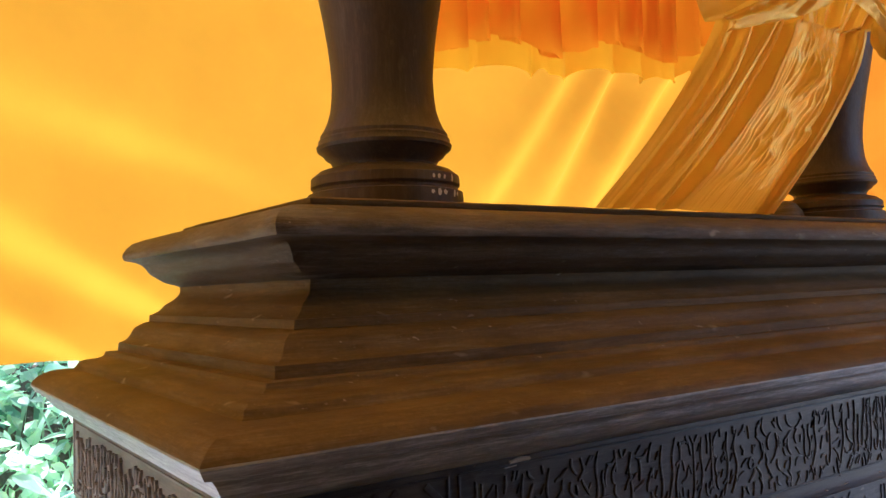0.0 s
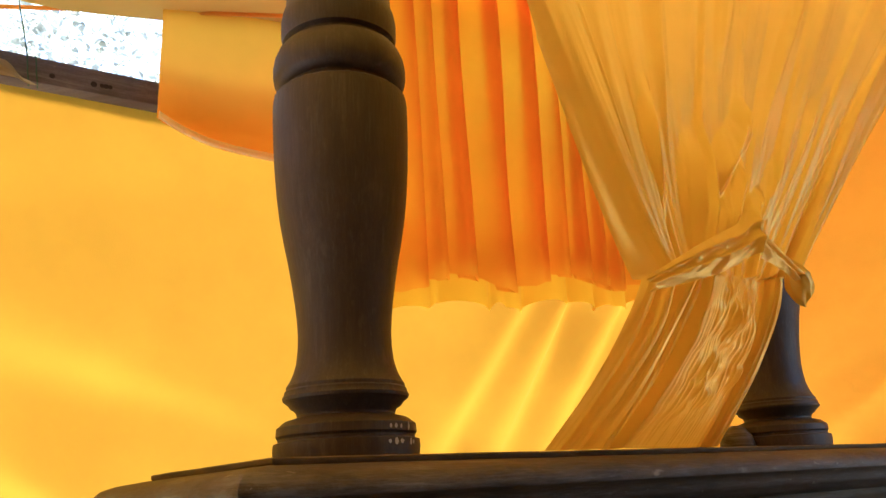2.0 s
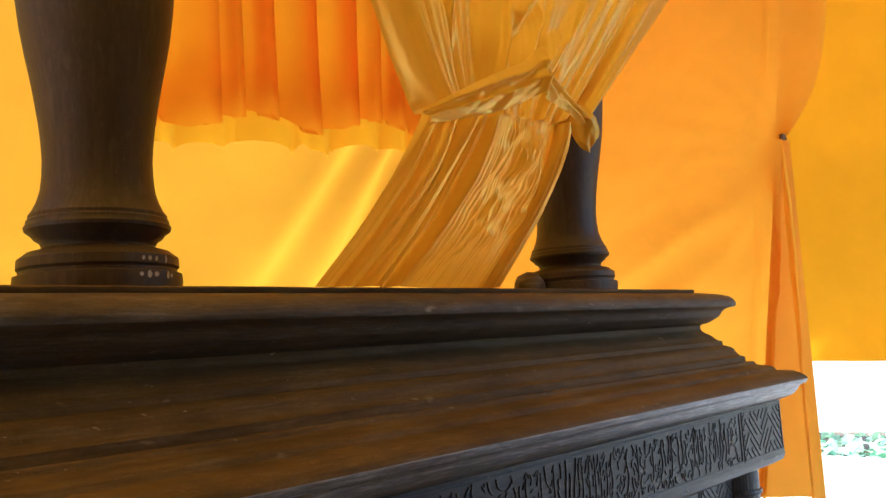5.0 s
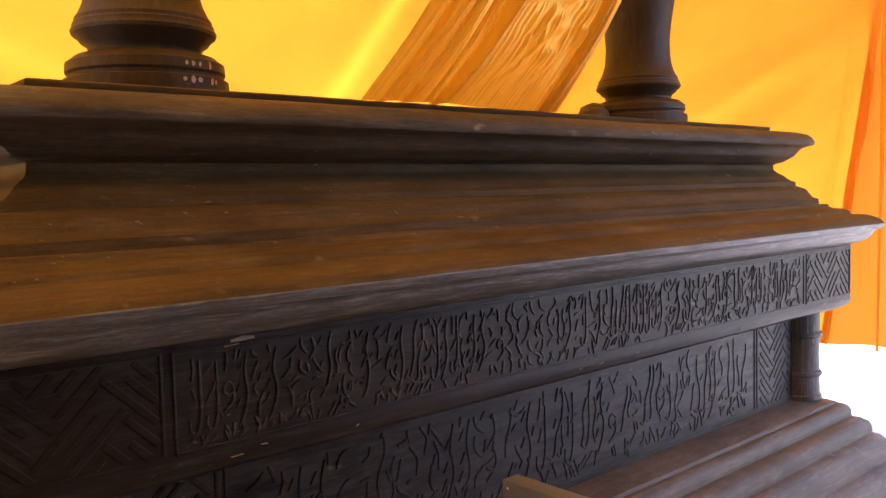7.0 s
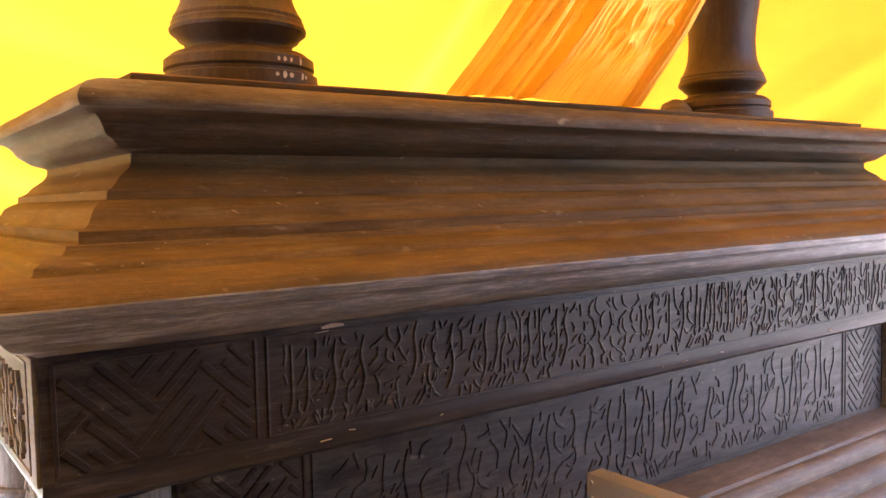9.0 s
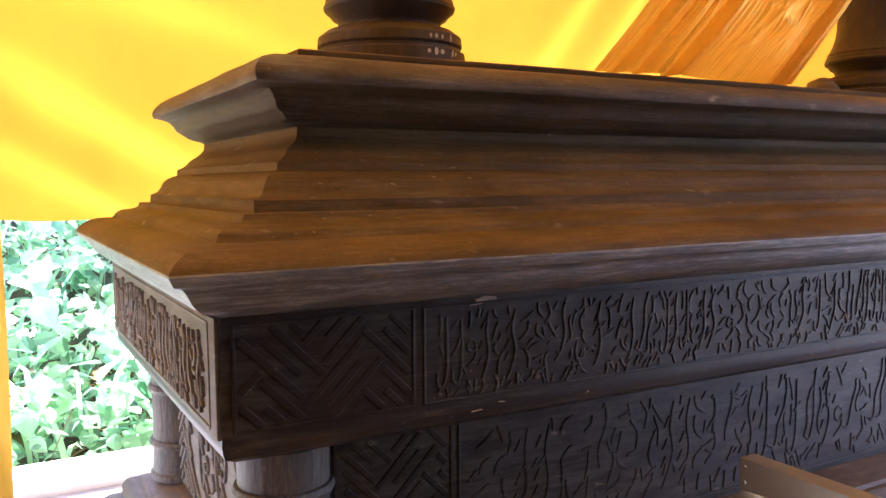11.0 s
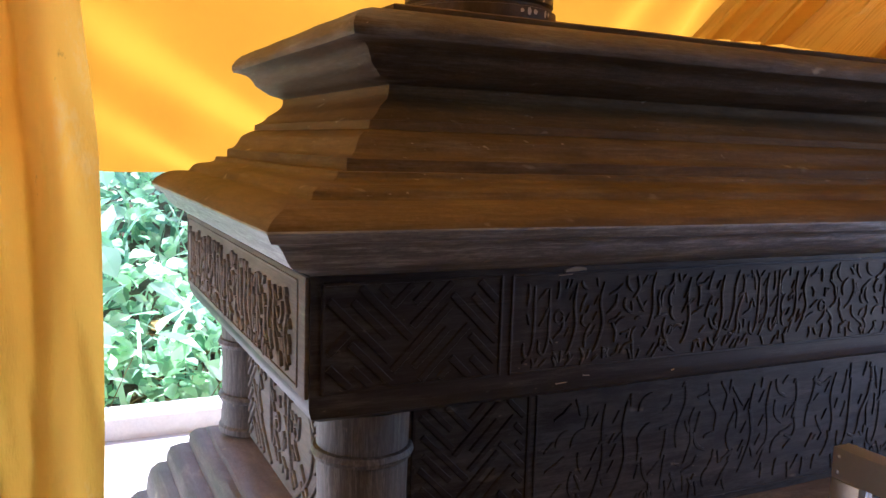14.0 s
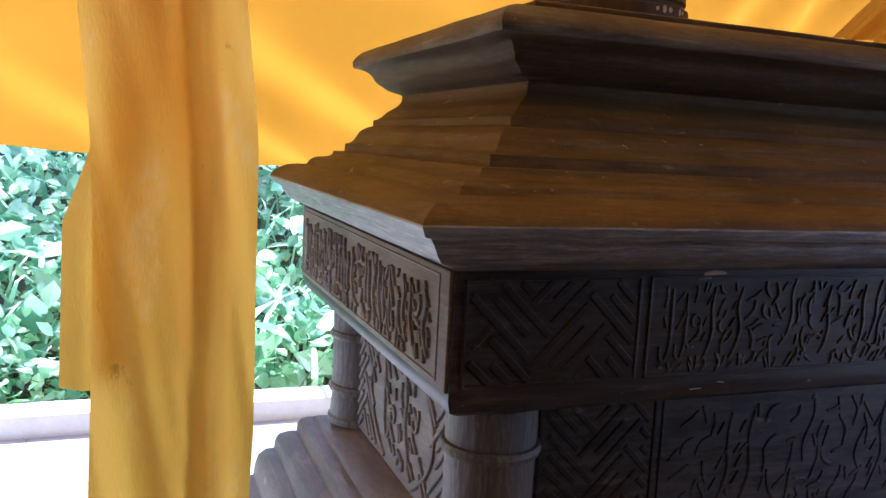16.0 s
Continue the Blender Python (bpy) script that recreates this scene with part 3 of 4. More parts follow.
PILLAR = FOOT_PROFILE + SHAFT_PROFILE + NECK_PROFILE
PILLAR_CUTS = [("foot", 0, 9), ("collar", 9, 18), ("shaft", 18, 37), ("ring", 37, 46), ("neck", 46, 53), ("upper_shaft", 53, len(PILLAR) - 1)]
for px in (0.358, 1.575):
    pillar = thing("pillar", "dark turned wooden pillar standing on the tomb lid", "pillar", group="pillars on the lid")
    for piece, a, b in PILLAR_CUTS:
        part(piece, lathe_bm(PILLAR[a:b + 1], px, 0.334, 48), WOOD_PILLAR, pillar)
    if px < 1:
        r2 = random.Random(8)
        face = Carving(lambda u, v: Vector((px + 0.1125 * math.sin(u / 0.1125), 0.334 - 0.1125 * math.cos(u / 0.1125), v)), (0, 0, 0), 0.0)
        for row, zz in ((0, 1.4735), (1, 1.4505)):
            for k in range(5 if row == 0 else 6):
                u = 0.012 + k * 0.0105 - row * 0.006 + r2.uniform(-0.002, 0.002)
                if r2.random() < 0.2:
                    continue
                h = r2.uniform(0.0025, 0.006)
                face.stroke([(u, zz - h), (u + 0.001, zz), (u + r2.uniform(-0.002, 0.002), zz + h)], r2.uniform(0.004, 0.0075))
        for i, v in enumerate(face.verts):
            d = Vector((v.x - px, v.y - 0.334))
            r = 0.1174 if v.z < 1.4625 else 0.1124
            d = d.normalized() * r
            face.verts[i] = Vector((px + d.x, 0.334 + d.y, v.z))
        face.build("painted_marks", PAINT_MARK, pillar, "faded pale painted marks on the foot")

# ---- cloths ----
def ridged(p):
    return 1 - 2 * abs(noise.noise(p))


# creases of the slack cloth: from (x, z) to (x, z), width, depth, widening
CREASES = [(1.25, 1.50, 1.64, 2.02, 0.045, -0.036, -0.3), (1.50, 1.47, 1.85, 2.02, 0.065, -0.066, -0.62), (1.84, 1.62, 2.16, 2.03, 0.05, -0.05, -0.4),
           (0.30, 1.27, -0.14, 1.52, 0.032, 0.036, 0.9), (-0.28, 1.20, -0.60, 1.37, 0.03, 0.026, 0.9), (0.32, 1.66, -0.4, 1.86, 0.07, 0.022, 0.9), (0.09, 1.19, -0.14, 1.32, 0.025, 0.024, 0.9),
           (-0.75, 1.25, -1.1, 1.5, 0.04, 0.03, 0.9)]


def back_cloth(u, v):
    x = -2.3 + 5.06 * u
    hem = 1.19 - 0.03 * math.sin((x + 0.4) * 1.3) + 0.006 * noise.noise((x * 6, 0, 0))
    top = 2.435 + 0.038 * x
    z = hem + (top - hem) * v
    y = 1.262 + 0.07 * (1 - v) ** 2
    # slack creases: each tips a narrow band of the cloth towards the sky
    low = 1 - v
    for x0, z0, x1, z1, w, a, widen in CREASES:
        l = math.hypot(x1 - x0, z1 - z0)
        dx, dz = (x1 - x0) / l, (z1 - z0) / l
        t = ((x - x0) * dx + (z - z0) * dz) / l
        s = (x - x0) * dz - (z - z0) * dx
        w *= (0.6 if widen > 0 else 1.0) + widen * max(0.0, min(1.0, t))
        fade = max(0.0, min(1.0, (t + 0.5) * 1.5)) * max(0.0, min(1.0, (1.7 - t) * 1.6))
        y -= a * fade * math.tanh(s / w) * math.exp(-abs(s) / 0.22)
    y += 0.02 * noise.noise((x * 1.7, 3, z * 1.7)) + 0.008 * noise.noise((x * 5, 7, z * 4))
    return (x, y, z)


back = sheet("back_cloth", back_cloth, 330, 110, CLOTH_YELLOW)
tagged(back, "taut yellow tent cloth hanging behind the tomb", "cloth wall")

beam = part("beam", box_bm(-2.4, 2.4, 1.185, 1.235, -0.025, 0.045, 0.006), WOOD_BEAM)
beam.matrix_world = Matrix.Translation((0, 0, 2.412)) @ Matrix.Rotation(radians(-2.2), 4, "Y")
for hx, hz, hw in ((0.03, 2.413, 0.007), (0.128, 2.417, 0.008), (0.148, 2.418, 0.006), (0.158, 2.4185, 0.007), (0.168, 2.419, 0.006)):
    b = lathe_bm([(hw, 0.0), (hw * 0.9, 0.0015)], 0, 0, 12)
    h = part("nail_hole", b, plain("dark_hole", (0.02, 0.015, 0.012), 0.9))
    h.parent = beam
    h.matrix_world = Matrix.Translation((hx, 1.1845, hz)) @ Matrix.Rotation(radians(90), 4, "X")
tagged(beam, "grey wooden beam with nail holes above the cloth", "beam")


def flap_bottom(u):
    return 2.305 - 0.085 * min(1, u * 2.0) ** 0.9 + 0.03 * u


def flap(u, v):
    x = 0.255 + 0.75 * u
    bot = flap_bottom(u)
    z = bot + (2.585 + 0.19 * x - bot) * v
    return (x, 1.06 + 0.03 * math.sin(u * 9) * (1 - v) + 0.01 * noise.noise((x * 8, z * 8, 1)) + 0.016 * ridged((x * 9 + z * 5, z * 16, 2)) * max(0.0, 1 - 3 * v), z)


def flap_hem(u, v):
    x, a = 0.255 + 0.75 * u, 2 * math.pi * v
    return (x, 1.055 + 0.03 * math.sin(u * 9) - 0.006 + 0.006 * math.cos(a), flap_bottom(u) + 0.003 * noise.noise((x * 20, 0, 3)) + 0.011 * math.sin(a))


orange_flap = thing("orange_flap", "short orange cloth flap with a pale hem under the ceiling", "cloth")
sheet("flap_cloth", flap, 40, 20, CLOTH_FLAP, orange_flap)
sheet("hem", flap_hem, 40, 8, CLOTH_HEM, orange_flap, "pale rolled hem")


def ceiling(u, v):
    x, y = -2.6 + 5.1 * u, -2.4 + 3.52 * v
    rise = 0.36 * min(1.0, max(0.0, 0.74 - y) / 0.1)      # higher before the valance
    tip = 0.2 * max(0.0, min(0.6, x)) * (1 - rise / 0.36)
    return (x, y, 2.61 + rise * 1.14 + tip - 0.05 * math.sin(math.pi * u) + 0.015 * noise.noise((x * 2, y * 2, 0)))


ceil = sheet("ceiling", ceiling, 60, 90, CLOTH_CEILING)
tagged(ceil, "yellow cloth stretched as a ceiling", "ceiling", kind="structure")


def pleat_line(x, end, seed):
    """Knife pleats seen from above: (x, layer, length along the pleat) from one end to the other."""
    r, pts, layer = random.Random(seed), [], 0.0
    while x < end:
        w = r.uniform(0.06, 0.19)
        back = min(0.06, w * r.uniform(0.12, 0.55))
        for k in range(12):
            t = k / 12
            pts.append((x + w * t, layer * (1 - t) ** 2 - 0.9 * math.sin(math.pi * t) * (0.6 + 0.4 * math.cos(9 * t)), t))
        pts += [(x + w + 0.003, 0.25, 1.0)] + [(x + w - back * t, 0.9 + 0.1 * t, 1.0) for t in (0.1, 0.5, 0.9)]
        pts += [(x + w - back - 0.003, 1.3, 1.0)] + [(x + w - back + back * t, 2.0, 0.0) for t in (0.1, 0.5, 0.9)]
        x, layer = x + w, 2.0
    return pts


PLEAT = pleat_line(0.52, 1.86, 12)


def valance(u, v):
    """Overlapping pleats: where the cloth lies threefold less light comes through; they open at the hem."""
    x, layer, t = PLEAT[round(u * (len(PLEAT) - 1))]
    opened = 0.005 * (1 + 3.2 * (1 - v) ** 2)
    swing = 0.012 * math.sin(v * 3 + x * 9) * (1 - v)
    bot = 1.835 + 0.118 * (x - 0.7) + 0.02 * math.sin(x * 15.5 - 12.2) + 0.014 * math.cos(math.pi * t) * min(1.0, layer * 2 + 1) * 0.5 + 0.008 * max(0.0, layer)
    z = bot + (2.98 - bot) * v
    return (x + swing, 0.690 + opened * layer + 0.012 * noise.noise((x * 9, v * 2, 5)) + 0.03 * (x - 0.7), z)


def ruffle(u, v):
    x = 0.52 + 1.35 * u
    ph = x * 44 + 5.0 * noise.noise((x * 3.3, 1, 0))
    curl = max(0.0, noise.noise((x * 11, 6, 2)) - 0.12)
    depth = 0.030 * (0.35 + 0.65 * (1 - v)) * (0.7 + 0.5 * noise.noise((x * 6, 2, 1)))
    bot = 1.782 + 0.105 * (x - 0.7) + 0.012 * math.sin(x * 15.5 - 12.2) + 0.014 * abs(math.sin(ph * 0.5)) + 0.06 * curl
    z = bot + (1.915 + 0.09 * (x - 0.7) - bot) * v
    return (x + 0.012 * math.cos(ph), 0.735 + depth * math.sin(ph) - 0.14 * curl * (1 - v) ** 2 + 0.05 * (x - 0.7), z)


val = thing("valance", "pleated orange cloth valance hanging from the canopy", "valance")
sheet("outer_layer", valance, len(PLEAT) - 1, 24, CLOTH_VALANCE, val)
sheet("ruffled_lining", ruffle, 340, 12, CLOTH_LINING, val, "yellow ruffled lining below the outer layer")


# tied satin curtain: pleats gathered at the tie, wrinkled below it
def tube(u, c, w):
    """A rounded fold of half width w."""
    return math.sqrt(max(0.0, 1 - ((u - c) / w) ** 2))


def crumple(p):
    """Flat facets that meet in sharp creases."""
    d = noise.voronoi(p)[0]
    return d[1] - d[0]


def tents(u, z, ridges):
    """The tallest of a set of straight creases: from (u, z) to (u, z), half width, height."""
    best = 0.0
    for u0, z0, u1, z1, w, h in ridges:
        if not min(z0, z1) - w * 0.4 < z < max(z0, z1) + w * 0.4:
            continue
        t = max(0.0, min(1.0, (z - z0) / (z1 - z0)))
        d = (u - u0 - (u1 - u0) * t) / (w * (0.35 + 0.65 * math.sin(math.pi * (0.1 + 0.8 * t))))
        # steep on one side, long on the other
        d = d * 1.7 if d > 0 else -d
        best = max(best, h * (1 - d) * ease(0.0, 0.4, t) * ease(0.0, 0.4, 1 - t))
    return best


UPPER_CREASES = [(0.36, 1.72, 0.40, 2.02, 0.07, 0.030), (0.43, 1.84, 0.56, 2.08, 0.07, 0.034), (0.55, 1.95, 0.53, 2.12, 0.04, 0.024), (0.47, 1.74, 0.55, 1.97, 0.06, 0.028),
                 (0.57, 1.76, 0.68, 1.93, 0.06, 0.026), (0.66, 1.74, 0.72, 2.05, 0.045, 0.020), (0.76, 1.76, 0.79, 2.3, 0.04, 0.018), (0.30, 1.9, 0.31, 2.5, 0.04, 0.014),
                 (0.62, 2.0, 0.66, 2.6, 0.03, 0.013), (0.47, 2.1, 0.48, 2.7, 0.035, 0.014), (0.20, 1.75, 0.26, 2.1, 0.035, 0.018)]
crease_rng = random.Random(31)
LOWER_CREASES = []
for _ in range(30):
    cu, cz, cl = crease_rng.uniform(0.42, 0.90), crease_rng.uniform(1.46, 1.68), crease_rng.uniform(0.04, 0.13)
    slant = crease_rng.uniform(-0.25, 0.55)
    LOWER_CREASES.append((cu - slant * cl, cz - cl / 2, cu + slant * cl, cz + cl / 2, crease_rng.uniform(0.05, 0.12), crease_rng.uniform(0.010, 0.026)))


def ease(a, b, x):
    t = max(0.0, min(1.0, (x - a) / (b - a)))
    return t * t * (3 - 2 * t)


def tied(u, v):
    zt, zb = 2.96, 1.4275
    z = zb + (zt - zb) * v
    tie = 1.685 + 0.045 * u
    if z > tie:
        k = (z - tie) / (2.2 - tie)
        xl = 0.718 - 0.218 * k ** 0.85
        xr = 1.135 + 0.575 * k
        pinch = max(0.0, 1 - k * 1.1)
        yb = 0.02
    else:
        k = (tie - z) / (tie - zb)
        xl = 0.715 - 0.108 * k ** 1.05
        xr = 1.117 - 0.075 * k ** 1.3
        pinch = max(0.0, 1 - k)
        yb = 0.02 + 0.142 * k ** 1.5
    x = xl + (xr - xl) * u
    y = yb
    if z > tie:
        # rolled tubes along both edges, a sharp crease, straight fine pleats and a few broken highlights
        for c, w, a in ((0.055, 0.062, 0.046), (0.155, 0.042, 0.022), (0.245, 0.035, 0.010), (0.955, 0.052, 0.044), (0.855, 0.036, 0.018), (0.71, 0.03, 0.010), (0.60, 0.024, 0.009)):
            c += 0.012 * math.sin(z * 4 + c * 9)
            y -= a * (0.55 + 0.6 * pinch) * tube(u, c, w)
        c = 0.37 + 0.05 * (1 - pinch)
        y -= 0.024 * (0.35 + pinch) * math.exp(-max(0.0, u - c) / 0.10) * ease(c - 0.012, c, u)
        c = 0.52 + 0.03 * math.sin(z * 7)
        y -= 0.016 * (0.3 + 0.7 * pinch) * math.exp(-max(0.0, c - u) / 0.07) * (1 - ease(c, c + 0.012, u))
        y -= 0.0035 * math.sin(u * 74 + 2 * math.sin(z * 2.2)) * ease(0.55, 0.62, u) + 0.004 * ridged((u * 13, z * 0.9, 7)) + 0.002 * ridged((u * 40 + z, z * 1.5, 5))
        y -= tents(u, z, UPPER_CREASES)
    else:
        # a bundle of deep folds fanning out, then the front flap laid over it, smooth, crumpled and rolled at its edge
        lean = x - 0.5 * (z - zb)
        for c, w, a in ((0.045, 0.05, 0.026), (0.135, 0.042, 0.034), (0.225, 0.045, 0.040), (0.305, 0.034, 0.030), (0.955, 0.05, 0.026)):
            c += 0.018 * math.sin(z * 11 + c * 25) * (1 - pinch)
            y -= a * (0.5 + 0.5 * noise.noise((c * 30, z * 6, 1)) + 0.4) * tube(u, c, w) * (0.45 + 0.55 * pinch + 0.3 * k)
        c = 0.355 + 0.02 * math.sin(z * 13)
        y -= 0.034 * math.exp(-max(0.0, u - c) / 0.22) * ease(c - 0.014, c, u)
        rough = (math.exp(-((u - 0.68) / 0.2) ** 2) * (0.45 + 0.55 * min(1.0, pinch * 2)) + 0.1) * min(1.0, (1 - k) * 6)
        y -= (0.35 + 0.65 * rough) * tents(u, z, LOWER_CREASES) * min(1.0, (1 - k) * 6) + rough * 0.004 * ridged((lean * 40, z * 25, 6))
        y -= 0.008 * ridged((lean * 6, z * 2, 3)) + 0.002 * ridged((u * 50, z * 3, 9))
    y -= 0.02 * (1 - (2 * u - 1) ** 2) * pinch
    return (x, y, z)


curtain = thing("tied_curtain", "gold satin curtain gathered and tied in front of the pillars", "curtain")
sheet("drape", tied, 300, 300, CLOTH_GOLD, curtain)


def turned_back(u0, u1, z1):
    """Cloth turned back behind the drape, from its foot up to z1."""
    def fn(u, v):
        x, y, z = tied(u0 + (u1 - u0) * u, (z1 - 1.4275) / 1.5325 * v)
        return (x, y + 0.007 + 0.012 * math.sin(math.pi * u), z)
    return fn


sheet("turned_edge", turned_back(0.905, 0.996, 2.96), 30, 200, CLOTH_GOLD, curtain)


def sash(u, v):
    # a twisted band from the gathered edge up to a peak, then folded over down to the knot
    a, b, c = Vector((0.665, -0.050, 1.661)), Vector((0.898, -0.094, 1.762)), Vector((1.070, -0.068, 1.707))
    p = a.lerp(b, u / 0.55) if u < 0.55 else b.lerp(c, (u - 0.55) / 0.45)
    w = 0.024 + 0.040 * math.sin(math.pi * min(1.0, u * 1.15)) ** 1.3
    top = 0.018 * math.exp(-((u - 0.55) / 0.05) ** 2)
    y = p.y - 0.016 * math.sin(math.pi * v) + 0.012 * tube(v, 0.68 - 0.3 * u, 0.16) + 0.010 * crumple((u * 9, v * 3, 1)) - 0.012 * math.exp(-((u - 0.56) / 0.02) ** 2)
    return (p.x + 0.012 * (v - 0.5) * (u - 0.5), y, p.z + (v - 0.62) * w + top * v)


sheet("sash", sash, 110, 28, CLOTH_GOLD, curtain, "satin tie band across the curtain")


def knot(u, v):
    a, b = 2 * math.pi * u, math.pi * (v - 0.5)
    r = 1 + 0.25 * ridged((math.cos(a) * 2, math.sin(a) * 2, v * 3))
    return (1.071 + 0.022 * r * math.cos(a) * math.cos(b) + 0.012 * math.sin(b), -0.062 + 0.02 * r * math.sin(a) * math.cos(b), 1.700 - 0.028 * r * math.sin(b) + 0.01 * math.cos(a))


sheet("knot", knot, 30, 18, CLOTH_GOLD, curtain)


# right side cloth, pinched by a clip at its free edge; below the clip the edge falls open in a fold
def side_edge(z):
    return 0.04 + 0.145 * (1.88 - z) if z < 1.88 else 0.04 - 0.165 * (z - 1.88)


def right_cloth(u, v):
    zb, zt = 0.80, 3.0
    z = zb + (zt - zb) * v
    edge = side_edge(z)
    y = edge + (1.31 - edge) * u ** 1.3
    d = math.hypot(y - 0.03, (z - 1.88))
    ang = math.atan2(z - 1.88, y - 0.03)
    x = 2.32 + 0.02 * noise.noise((y * 3, z * 2, 9)) + 0.008 * ridged((ang * 4, 3.3 + d * 1.5, 1)) * math.exp(-d * 1.6) * min(1.0, d * 6)
    x += 0.030 * ridged((y * 3 + z * 4, z * 2, 6)) * max(0.0, 1 - abs(z - 1.45) * 1.5) + 0.010 * crumple((y * 5 + z * 3, z * 7, 2)) * ease(0.1, 0.4, d)
    x += 0.03 * tube(y, edge + 0.045, 0.035) * min(1.0, abs(z - 1.88) * 2)
    return (x, y, z)


def upper_fold(u, v):
    """The doubled edge above the pinch, turned outwards."""
    z = 1.875 + 1.125 * v
    y1 = side_edge(z) + 0.012
    y0 = 0.03 - 0.18 * (1 - math.exp(-(z - 1.875) / 0.17)) - 0.10 * max(0.0, z - 2.4)
    return (2.300 + 0.02 * (1 - u) ** 2 - 0.012 * math.sin(u * 3.1) * min(1.0, v * 5) + 0.004 * noise.noise((z * 5, u * 2, 1)), y0 + (y1 - y0) * u, z)


def open_fold(u, v):
    z = 0.80 + 1.08 * v
    y0, y1 = 0.030 + 0.006 * (1 - v), side_edge(z) + 0.03
    return (2.362 + 0.03 * (1 - v) * math.sin(u * 5), y0 + (y1 - y0) * u, z)


def edge_strip(u, v):
    z = 0.80 + 1.08 * v
    k = 1.88 - z
    y0 = 0.030 - 0.075 * k * math.exp(-k / 0.28) + 0.022 * ease(0.3, 0.8, k)
    y1 = 0.036 + 0.012 * ease(0.0, 0.3, k) + 0.006 * ease(0.5, 1.0, k)
    return (2.298 + 0.02 * math.sin(u * 3) * ease(0, 0.3, k), y0 + (y1 - y0) * u + 0.002 * noise.noise((z * 14, 0, u)), z)


side_cloth = thing("side_cloth", "orange tent cloth clipped open at the tomb's end", "cloth wall")
sheet("main_cloth", right_cloth, 120, 90, CLOTH_SIDE, side_cloth)
sheet("open_fold", open_fold, 12, 40, CLOTH_ORANGE, side_cloth)
sheet("hemmed_edge", edge_strip, 8, 60, CLOTH_SIDE, side_cloth)
sheet("upper_fold", upper_fold, 10, 50, CLOTH_SIDE, side_cloth)
part("clip", box_bm(2.292, 2.325, 0.024, 0.036, 1.872, 1.888, 0.003), RUST, side_cloth, "small clip pinching the cloth")


def far_cloth(u, v):
    y, hem = -0.55 + 1.95 * u, 1.145 + 0.02 * u
    z = hem + (3.0 - hem) * v
    s = y * 0.7 + (z - 1.4) * 0.8
    lean = 0.42 * (min(z, 1.93) - hem)      # the sunlit lower half billows outwards
    return (3.3 - lean + 0.03 * math.sin(s * 14) * (1 - v) ** 2 + 0.03 * noise.noise((y * 3, z * 3, 0)) + 0.02 * ridged((y * 1.2 + z * 1.6, z, 3)) * (1 - v), y, z)


tagged(sheet("outer_cloth", far_cloth, 50, 40, CLOTH_OUTER), "yellow outer tent cloth beyond the tomb's end", "cloth wall")


# hanging strip near the end of the tomb
def strip(layer):
    def fn(u, v):
        z = 0.42 + 2.2 * v
        if layer == 0:
            x = -0.341 + 0.149 * u + 0.004 * math.sin(z * 7) - 0.07 * max(0.0, z - 1.25)
            y = 0.05 + 0.010 * math.sin(u * 7 + z * 0.9) - 0.020 * math.exp(-((u - 0.70 - 0.05 * (1.3 - z)) / 0.07) ** 2) + 0.012 * math.exp(-((u - 0.58) / 0.06) ** 2)
            low = max(0.0, min(1.0, (1.15 - z) * 2.5))
            y -= (0.35 + 1.3 * low) * (0.018 * ridged((u * 3.0 + z * 4, z * 0.8, 2)) + 0.008 * ridged((u * 6 + z * 8, z * 2, 6))) + 0.004 * noise.noise((u * 5, z * 4, 2))
        else:
            z = 1.0 + 1.62 * v
            x = -0.367 + 0.06 * u - 0.07 * max(0.0, z - 1.25) + 0.055 * max(0.0, min(1.0, (z - 1.16) / 0.16)) - 0.003 * math.sin(z * 9)
            y = 0.085 + 0.008 * math.sin(u * 6 + z * 2)
        return (x, y, z)
    return fn


strip_thing = thing("hanging_strip", "stained yellow cotton strip hanging beside the tomb's end", "curtain")
sheet("front_strip", strip(0), 60, 110, CLOTH_STRIP, strip_thing)
sheet("rear_strip", strip(1), 16, 60, CLOTH_STRIP, strip_thing)


def doubled_fold(u, v):
    z = 0.42 + 2.2 * v
    k = max(0.0, min(1.0, (1.75 - z) / 1.1))
    c, w = 0.42 + 0.28 * k, 0.27 - 0.14 * k
    x = -0.341 + 0.149 * (c + w * (u - 0.5) + 0.012 * math.sin(z * 11)) + 0.004 * math.sin(z * 7) - 0.07 * max(0.0, z - 1.25)
    return (x, 0.078 + 0.004 * math.sin(u * 3.1 + z), z)


sheet("doubled_fold", doubled_fold, 8, 60, CLOTH_STRIP, strip_thing)


# unseen wall behind the camera's way, added to darken the tomb's front
front_blocker = part("light_block_front", box_bm(-1.75, 2.05, -1.5, -1.4, 0.25, 2.78, 0.005), plain("dark_blocker", (0.07, 0.057, 0.052), 0.8, 0.3, 4))
tagged(front_blocker, "unseen dark plain wall added to block light", "wall", kind="structure")

# unseen screen, added to cut the light coming from the left
side_screen = part("light_block_left", box_bm(-1.35, -1.25, -1.395, -0.25, 0.25, 2.7, 0.005), front_blocker.data.materials[0])
tagged(side_screen, "unseen dark plain wall added to block light", "wall", kind="structure")


# unseen cloth, added so that warm light falls on the tomb's left end
def left_cloth(u, v):
    y, z = -0.25 + 1.5 * u, 1.22 + 1.5 * v
    return (-2.28 + 0.03 * noise.noise((y * 2, z * 2, 4)), y, z)


tagged(sheet("warm_light_cloth", left_cloth, 30, 30, CLOTH_ORANGE), "unseen yellow cloth added to warm the light on the tomb's end", "cloth wall", kind="structure")

